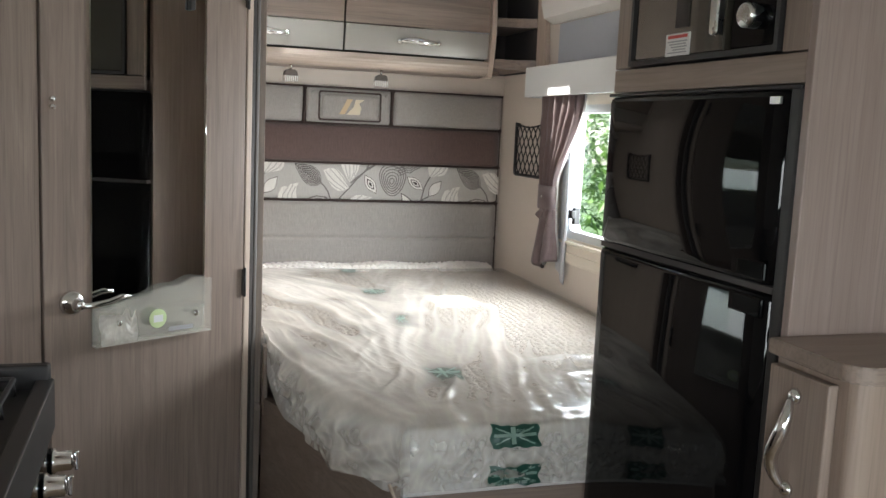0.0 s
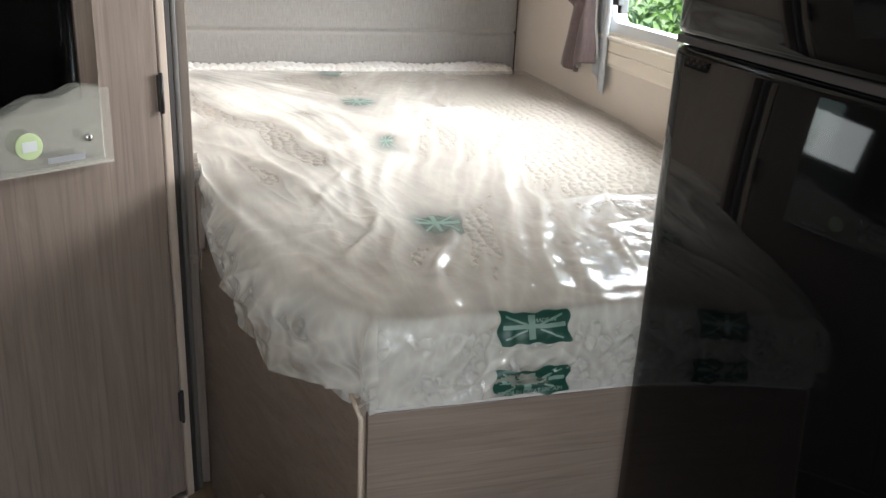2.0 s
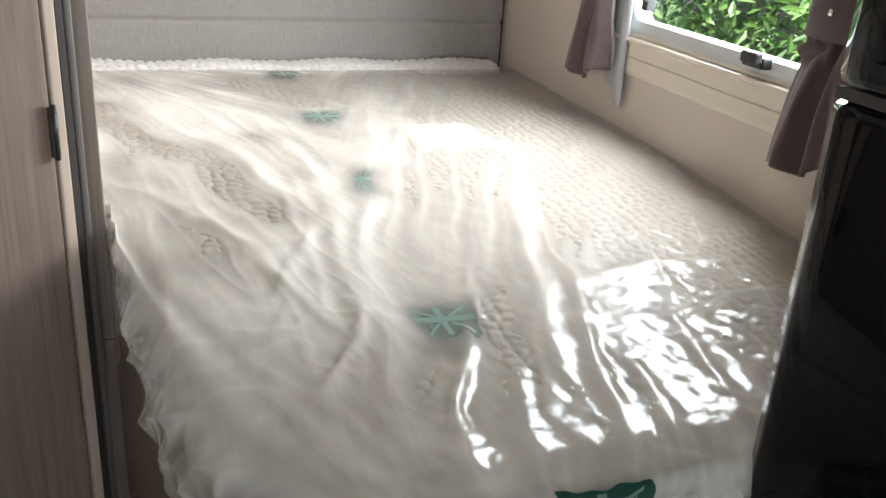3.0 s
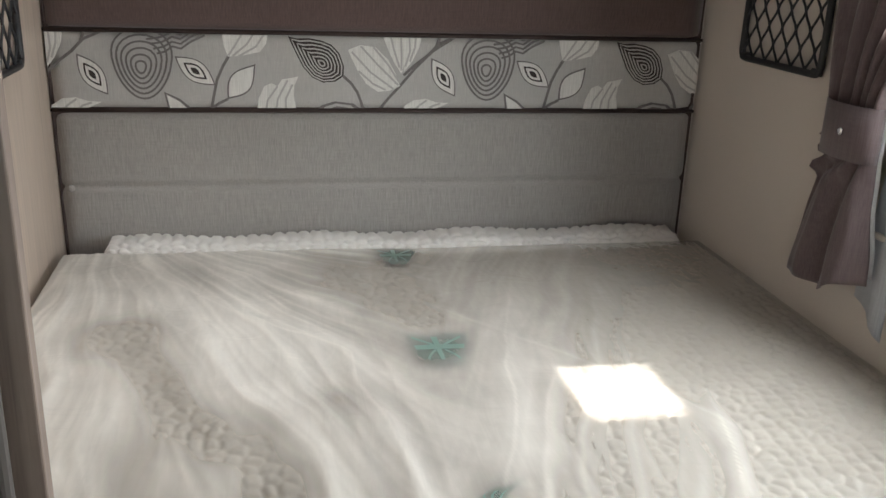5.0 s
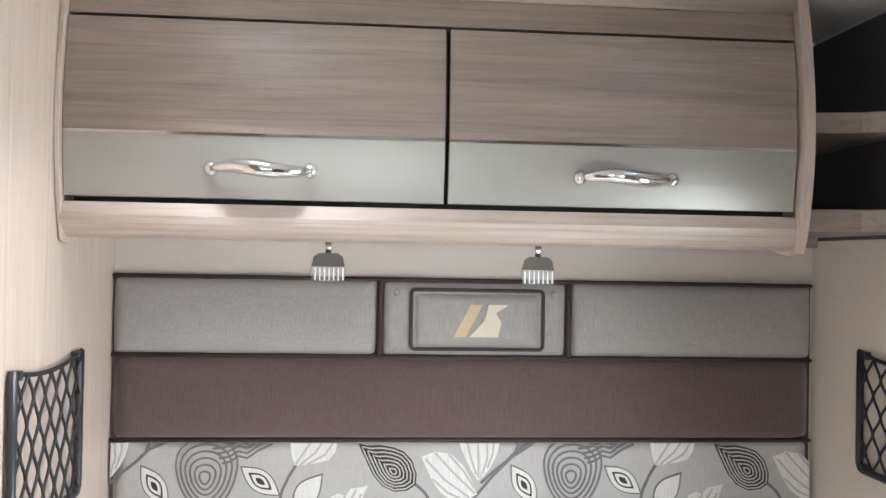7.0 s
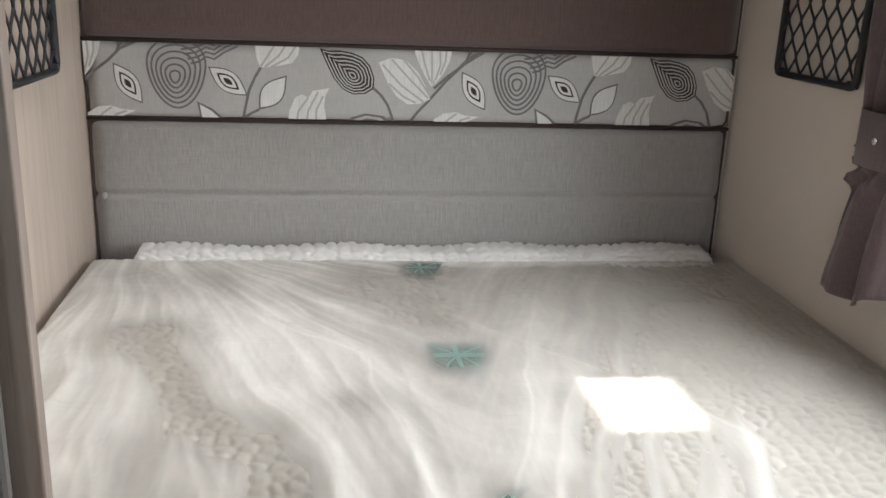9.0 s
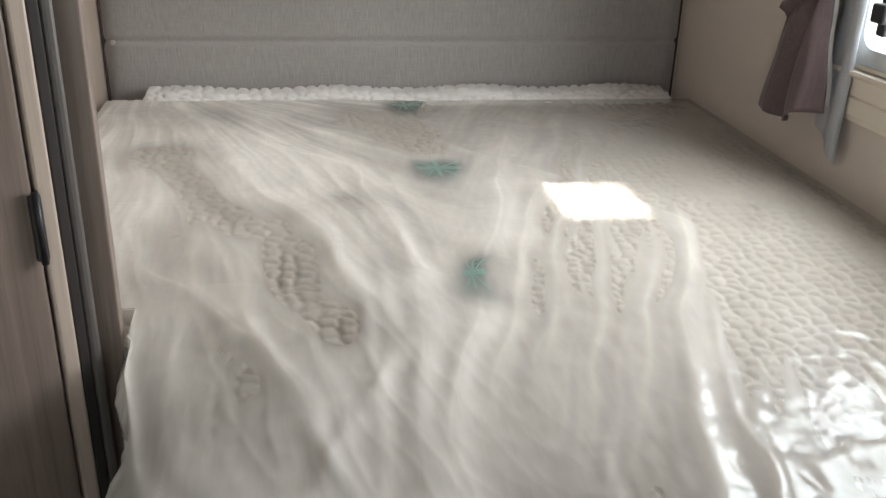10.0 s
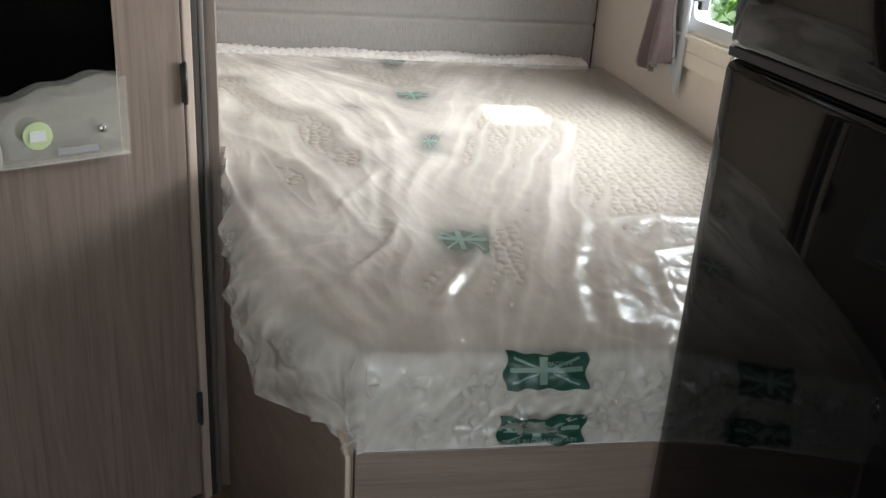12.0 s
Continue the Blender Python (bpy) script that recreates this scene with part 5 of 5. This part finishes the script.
def curtain(ya, yb, tie_y, tie_w, label):
    """A curtain hung between ya and yb, drawn to tie_y by a tie-back."""
    o = thing("curtain", (XR - 0.05, tie_y, 0.9), label, "curtain", "window curtains")
    zt, zk, zb = 1.535, 1.175, 0.920
    nu, nv = 90, 70
    for name, mat, dx, trim in (("cloth", curtain_cloth, 0.0, 0.0), ("lining", lining_cloth, 0.012, 0.012)):
        bm = bmesh.new()
        g = []
        for j in range(nv + 1):
            t = j / nv
            z = zt + (zb + trim - zt) * t
            if z > zk:
                s = smooth(0.0, 1.0, (zt - z) / (zt - zk))
                lo, hi = ya + (tie_y - tie_w / 2 - ya) * s, yb + (tie_y + tie_w / 2 - yb) * s
                amp = 0.012 * (1 - 0.35 * s)
            else:
                s = smooth(0.0, 1.0, (zk - z) / (zk - zb))
                lo, hi = tie_y - tie_w * (0.5 + 0.12 * s), tie_y + tie_w * (0.5 + 0.55 * s)
                amp = 0.010 + 0.010 * s
            row = []
            for i in range(nu + 1):
                u = i / nu
                waves = 6.2 - 3.4 * smooth(zk + 0.02, zk - 0.10, z)
                ph = 2 * math.pi * (waves * u + 0.35 * math.sin(3 * u + t * 2.0)) + 2.4 * noise.noise(Vector((u * 3.3, t * 1.6, tie_y)))
                y = lo + (hi - lo) * u
                x = XR - 0.052 + dx * 0.6 + amp * (0.45 + 0.9 * abs(noise.noise(Vector((u * 2.6, t * 1.3, 40 + tie_y))))) * 1.5 * math.sin(ph) + 0.006 * noise.noise(Vector((u * 9, t * 7, 3)))
                zz = z + (0.012 * math.sin(2 * math.pi * u * 1.3 + 1) * t ** 3) - 0.035 * u * t ** 4
                row.append(bm.verts.new((min(x, XR - 0.006), y, zz)))
            g.append(row)
        for j in range(nv):
            for i in range(nu):
                bm.faces.new((g[j][i], g[j][i + 1], g[j + 1][i + 1], g[j + 1][i]))
        ob = part(name, bm, mat, o, "white curtain lining" if dx else "", True)
        mod = ob.modifiers.new("thick", "SOLIDIFY")
        mod.thickness = 0.0015
    band = [(XR - 0.052 + 0.026 * math.cos(a), tie_y + (tie_w / 2 + 0.005) * math.sin(a)) for a in [2 * math.pi * k / 26 for k in range(26)]]
    bm = ring_frame(band, [(p[0] * 0.98 + 0.02 * (XR - 0.052), p[1] * 0.96 + 0.04 * tie_y) for p in band], 2, zk - 0.055, zk + 0.030)
    tb = part("tie_back", bm, curtain_cloth, o, smooth=True)
    part("press_stud", lathe([(0.006, 0), (0.006, 0.003), (0.003, 0.004)], Matrix.Translation((XR - 0.079, tie_y - 0.012, zk - 0.012)) @ Matrix.Rotation(radians(-90), 4, "Y"), sides=14), chrome, tb, smooth=True)


curtain(2.74, 3.09, 2.985, 0.122, "mauve-brown curtain tied back beside the window")
curtain(2.02, 2.34, 2.215, 0.11, "mauve-brown curtain tied back beside the fridge housing")
bm = bmesh.new()
vs = []
for j in range(13):
    z = 1.50 - 0.60 * j / 12
    w = 0.055 + 0.02 * smooth(1.15, 0.92, z)
    vs.append([bm.verts.new((XR - 0.018 - 0.006 * math.sin(i * 1.1), 2.872 + w * i / 6, z - 0.05 * (1 - i / 6) * smooth(1.1, 0.9, z))) for i in range(7)])
for j in range(12):
    for i in range(6):
        bm.faces.new((vs[j][i], vs[j][i + 1], vs[j + 1][i + 1], vs[j + 1][i]))
ob = link("curtain_liner", bm, grey_blind, True)
ob.modifiers.new("thick", "SOLIDIFY").thickness = 0.002
tagged(ob, "grey inner liner hanging behind the curtain", "curtain")

bm = bmesh.new()
vs = [[bm.verts.new((XR - 0.055 + 0.045 * i / 8, 2.66 + 0.22 * j / 14, 1.572 + 0.085 * max(0, noise.noise(Vector((i * 0.5, j * 0.55, 2)))) + 0.02 * ((i * 7 + j * 3) % 5) / 5)) for i in range(9)] for j in range(15)]
for j in range(14):
    for i in range(8):
        bm.faces.new((vs[j][i], vs[j + 1][i], vs[j + 1][i + 1], vs[j][i + 1]))
tagged(link("plastic_wrapping", bm, frosted), "crumpled bluish plastic wrapping lying on the pelmet", "packaging")

# ---- fridge, its housing and the microwave ----
FRY0, FRY1, FX = 1.128, 1.752, 1.012
hs = thing("fridge_housing", (1.25, 1.43, 0.0), "oak-effect tall housing round the fridge and microwave", "cabinet")
part("near_panel", box(1.020, XR - 0.003, 1.106, 1.124, 0.0, ZC - 0.002, 0.002), wood("greyed_oak", 2, (0.36, 0.28, 0.25), (0.25, 0.19, 0.168)), hs)
part("far_panel", box(1.060, XR - 0.003, 1.742, 1.756, 0.0, ZC - 0.002, 0.002), oak_v, hs)
part("lower_rail", box(1.022, 1.045, 1.126, 1.740, 1.484, 1.532, 0.003), oak_y, hs)
part("upper_rail", box(1.022, 1.045, 1.126, 1.740, 1.86, ZC - 0.002, 0.003), oak_y, hs)
part("stile", box(1.022, 1.045, 1.126, 1.188, 1.534, 1.858, 0.003), oak_v, hs)
part("stile", box(1.022, 1.045, 1.672, 1.740, 1.534, 1.858, 0.003), oak_v, hs)
part("plinth", box(1.03, 1.05, 1.126, 1.740, 0.0, 0.05), black_satin, hs)

fr = thing("fridge", (1.25, 1.43, 0.05), "tall glossy black fridge-freezer with two doors", "fridge")
part("cabinet", box(1.06, 1.48, 1.130, 1.738, 0.052, 1.480), black_satin, fr)


def bowed_door(y0, y1, z0, z1, sag):
    """A door with a gently bowed front; sag lowers its lower edge between the ends."""
    n = 24
    bm = bmesh.new()
    cols = []
    for i in range(n + 1):
        t = i / n
        y = y0 + (y1 - y0) * t
        x = FX - 0.006 * math.sin(math.pi * t) + 0.012 * (1 - min(1, t / 0.03)) ** 2 + 0.012 * (1 - min(1, (1 - t) / 0.03)) ** 2
        col = []
        for z, off in ((z0, 0.010), (z0 + 0.004, 0.003), (z0 + 0.012, 0.0), (z1 - 0.012, 0.0), (z1 - 0.004, 0.003), (z1, 0.010)):
            col.append(bm.verts.new((x + off, y, z)))
        col.append(bm.verts.new((1.056, y, z1)))
        col.append(bm.verts.new((1.056, y, z0)))
        cols.append(col)
    for i in range(n):
        for k in range(8):
            bm.faces.new((cols[i][k], cols[i + 1][k], cols[i + 1][(k + 1) % 8], cols[i][(k + 1) % 8]))
    bm.faces.new(cols[0])
    bm.faces.new(cols[-1][::-1])
    return bm


d1 = part("freezer_door", bowed_door(FRY0 + 0.03, FRY1, 1.160, 1.474, 0), black_gloss, fr, smooth=True)
d2 = part("fridge_door", bowed_door(FRY0 + 0.03, FRY1, 0.060, 1.146, 0), black_gloss, fr, smooth=True)
part("side_trim", box(FX + 0.008, 1.05, FRY0, FRY0 + 0.026, 0.055, 1.478, 0.004), black_satin, fr, "satin black edge trim")
part("top_trim", box(FX + 0.006, 1.05, FRY0, FRY1, 1.4755, 1.482, 0.002), black_satin, fr)
for d, z0, z1 in ((d1, 1.166, 1.200), (d2, 1.106, 1.140)):
    part("grip", box(FX - 0.0035, FX + 0.004, FRY0 + 0.036, FRY0 + 0.125, z0, z1, 0.004), black_gloss, d, "recessed grip")
part("gap_strip", box(FX + 0.010, 1.05, FRY0 + 0.03, FRY1 - 0.002, 1.1475, 1.1585), recess_shade, fr)
part("badge", box(FX - 0.004, FX + 0.002, FRY0 + 0.035, FRY0 + 0.06, 1.452, 1.464, 0.001), steel, d1, "small silver badge")

mw = thing("microwave", (1.2, 1.43, 1.534), "built-in microwave with dark glass door and steel knob", "microwave")
part("body", box(1.048, 1.44, 1.192, 1.668, 1.536, 1.856), black_satin, mw)
part("bezel", ring_frame(rounded(1.190, 1.670, 1.536, 1.856, 0.004), rounded(1.200, 1.660, 1.546, 1.846, 0.004), 0, 1.014, 1.046), black_satin, mw)
part("door_glass", box(1.020, 1.046, 1.345, 1.658, 1.548, 1.844, 0.003), plain("bronze_glass", (0.05, 0.045, 0.035), 0.12, grain=0.1, bump=0.004, Coat_Weight=0.6), mw, "bronze tinted glass door")
part("control_panel", box(1.020, 1.046, 1.202, 1.325, 1.548, 1.844, 0.003), black_gloss, mw)
part("handle_strip", box(1.002, 1.020, 1.345, 1.368, 1.575, 1.82, 0.004), steel, mw, "vertical steel door strip")
part("dark_strip", box(1.016, 1.020, 1.46, 1.50, 1.60, 1.844), dark_seal, mw)
kn = part("knob", lathe([(0.021, 0), (0.021, 0.022), (0.018, 0.026), (0.017, 0.0262)], Matrix.Translation((1.020, 1.258, 1.598)) @ Matrix.Rotation(radians(-90), 4, "Y"), sides=28), steel, mw, "brushed steel knob", True)
part("knob", lathe([(0.021, 0), (0.021, 0.022), (0.018, 0.026), (0.017, 0.0262)], Matrix.Translation((1.020, 1.268, 1.70)) @ Matrix.Rotation(radians(-90), 4, "Y"), sides=28), steel, mw, "brushed steel knob", True)
st = part("sticker", box(1.0185, 1.0200, 1.450, 1.533, 1.548, 1.590), paper, mw, "white warning sticker")
part("sticker_band", box(1.0178, 1.0184, 1.458, 1.525, 1.581, 1.587), red_print, st)
for k in range(5):
    part("text_bar", box(1.0178, 1.0184, 1.458 + 0.004 * (k % 2), 1.525 - 0.006 * ((k * 3) % 4), 1.553 + 0.0052 * k, 1.5555 + 0.0052 * k), grey_print, st)

# low cabinet in front of the housing
sb = thing("low_cabinet", (1.2, 1.02, 0.0), "oak-effect low cabinet with a narrow door and rounded corner", "cabinet")
part("worktop", prism([(0.985, 1.104), (0.985, 0.955)] + arc(1.020, 0.950, 0.038, 190, 270, 8) + [(XR - 0.003, 0.912), (XR - 0.003, 1.104)], 2, 1.066, 1.092, bevel=0.004), oak_x, sb)
part("carcass", prism([(1.006, 1.102), (1.006, 0.965)] + arc(1.030, 0.955, 0.026, 190, 270, 8) + [(XR - 0.003, 0.929), (XR - 0.003, 1.102)], 2, 0.0, 1.0655), wood("pinkish_oak", 2, (0.40, 0.31, 0.25), (0.28, 0.21, 0.17)), sb)
dr = part("door", box(0.986, 1.004, 0.968, 1.098, 0.06, 1.052, 0.003), oak_v, sb)
bow_handle(dr, 0.986, 1.034, 0.945, horizontal=False, length=0.145)

# ---- cooker and kitchen unit ----
ku = thing("kitchen_unit", (-0.45, 1.0, 0.0), "oak-effect kitchen base unit along the side wall", "cabinet")
part("carcass", box(XL + 0.003, -0.150, -0.6, 1.70, 0.0, 0.86), oak_v, ku)
part("worktop", box(XL + 0.003, -0.135, -0.6, 1.06, 0.862, 0.892, 0.004), oak_y, ku)
ck = thing("cooker", (-0.4, 1.4, 0.0), "black cooker with gas hob and chrome knobs", "cooker")
part("hob_plate", box(-0.70, -0.122, 1.07, 1.715, 0.862, 0.880, 0.004), black_satin, ck)
part("rear_upstand", box(-0.70, -0.115, 1.700, 1.730, 0.862, 0.925, 0.006), black_satin, ck, "black raised edge")
part("front_edge", box(-0.140, -0.108, 1.07, 1.715, 0.800, 0.898, 0.004), black_satin, ck)
part("control_panel", box(-0.148, -0.112, 1.07, 1.70, 0.690, 0.798, 0.004), black_gloss, ck)
part("oven_door", box(-0.148, -0.116, 1.08, 1.70, 0.18, 0.685, 0.004), black_gloss, ck)
part("oven_handle", tube([(-0.116, 1.12, 0.63), (-0.07, 1.14, 0.63), (-0.07, 1.64, 0.63), (-0.116, 1.66, 0.63)], 0.009, sides=10), black_satin, ck, smooth=True)
for ky in (1.67, 1.55, 1.43, 1.31, 1.19):
    m = Matrix.Translation((-0.112, ky, 0.752)) @ Matrix.Rotation(radians(90), 4, "Y")
    k = part("knob", lathe([(0.024, 0), (0.024, 0.008), (0.019, 0.012), (0.018, 0.036), (0.014, 0.040)], m, sides=20), chrome, ck, "chrome control knob", True)
    part("grip", box(-0.071, -0.062, ky - 0.004, ky + 0.004, 0.734, 0.770, 0.002), chrome, k)
for by, bx in ((1.25, -0.28), (1.25, -0.52), (1.53, -0.28), (1.53, -0.52)):
    b = part("burner", lathe([(0.04, 0), (0.04, 0.012), (0.028, 0.018), (0.01, 0.019)], Matrix.Translation((bx, by, 0.880)), sides=20), black_satin, ck, smooth=True)
for gy in (1.12, 1.25, 1.38, 1.53, 1.66):
    part("pan_support", tube([(-0.64, gy, 0.882), (-0.64, gy, 0.912), (-0.17, gy, 0.912), (-0.17, gy, 0.882)], 0.005, sides=6), black_satin, ck)
for gx in (-0.17, -0.40, -0.64):
    part("pan_support", tube([(gx, 1.12, 0.912), (gx, 1.66, 0.912)], 0.005, sides=6), black_satin, ck)

# windows behind; the left one is unseen, added for the left fill lamp
for name, m in (("window_2", box(XR + 0.012, XR + 0.018, -1.6, -0.4, 1.0, 1.6)),                 ("unseen_window_3", box(XL - 0.028, XL - 0.022, -1.85, -1.05, 0.92, 1.6)),                 ("rooflight_1", box(0.350, 0.512, 2.985, 3.130, ZC + 0.02, ZC + 0.025)), ("rooflight_2", box(1.05, 1.178, 2.87, 3.06, ZC + 0.02, ZC + 0.025))):
    w = setting(name, m, pane_glass, "clear acrylic caravan window pane", "window")
    w.visible_shadow = False

# ---- outside ----
setting("underbody", box(XL, XR, YF, YB, -0.60, -0.052), black_satin, "dark skirt and underbody below the caravan floor", "underbody")
setting("ground", box(-60, 60, -60, 60, -0.62, -0.60), grass_mat, "mown green grass round the caravan", "ground")


def hedge(x0, x1, y0, y1, z1, n, seed, size):
    rnd = random.Random(seed)
    verts, faces = [], []
    for k in range(n):
        y = y0 + (y1 - y0) * rnd.random()
        hh = z1 + 0.5 * noise.noise(Vector((y * 0.7, seed, 0)))
        z = -0.6 + (hh + 0.6) * rnd.random() ** 0.85
        x = x0 + (x1 - x0) * rnd.random() + 0.35 * noise.noise(Vector((y * 0.9, z * 0.9, seed)))
        s = size * rnd.uniform(0.6, 1.3)
        e = Euler((rnd.uniform(-1, 1), rnd.uniform(-1, 1), rnd.uniform(0, 6.28))).to_matrix()
        c = Vector((x, y, z))
        b = len(verts)
        for p in ((-s, 0, 0), (-0.2 * s, 0.36 * s, 0.05 * s), (s, 0, -0.1 * s), (-0.2 * s, -0.36 * s, 0.05 * s)):
            verts.append(tuple(c + e @ Vector(p)))
        faces.append((b, b + 1, b + 2, b + 3))
    me = bpy.data.meshes.new("hedge")
    me.from_pydata(verts, [], faces)
    me.materials.append(leaves)
    return tagged(new("hedge", me), "sunlit dense green hedge outside the window", "hedge", kind="stuff")


hedge(4.2, 5.6, -4.0, 9.5, 3.2, 42000, 3, 0.075)
for k in range(7):
    ty = -2.5 + 1.7 * k
    bm = tube([(5.2 + 0.2 * math.sin(k), ty, -0.6), (5.15, ty + 0.1, 0.8), (5.3, ty - 0.1, 2.4)], 0.08, radii=[0.10, 0.07, 0.03])
    tagged(link("hedge_trunk", bm, bark, True), "dark brown trunk inside the hedge", "trunk", "hedge trunks")
fence = thing("fence", (5.9, 2.5, -0.6), "weathered board fence behind the hedge", "fence")
for k in range(60):
    fy = -4 + 0.22 * k
    part("board", box(5.85, 5.88, fy, fy + 0.2, -0.6, 1.25 + 0.02 * (k % 3)), fence_wood, fence)
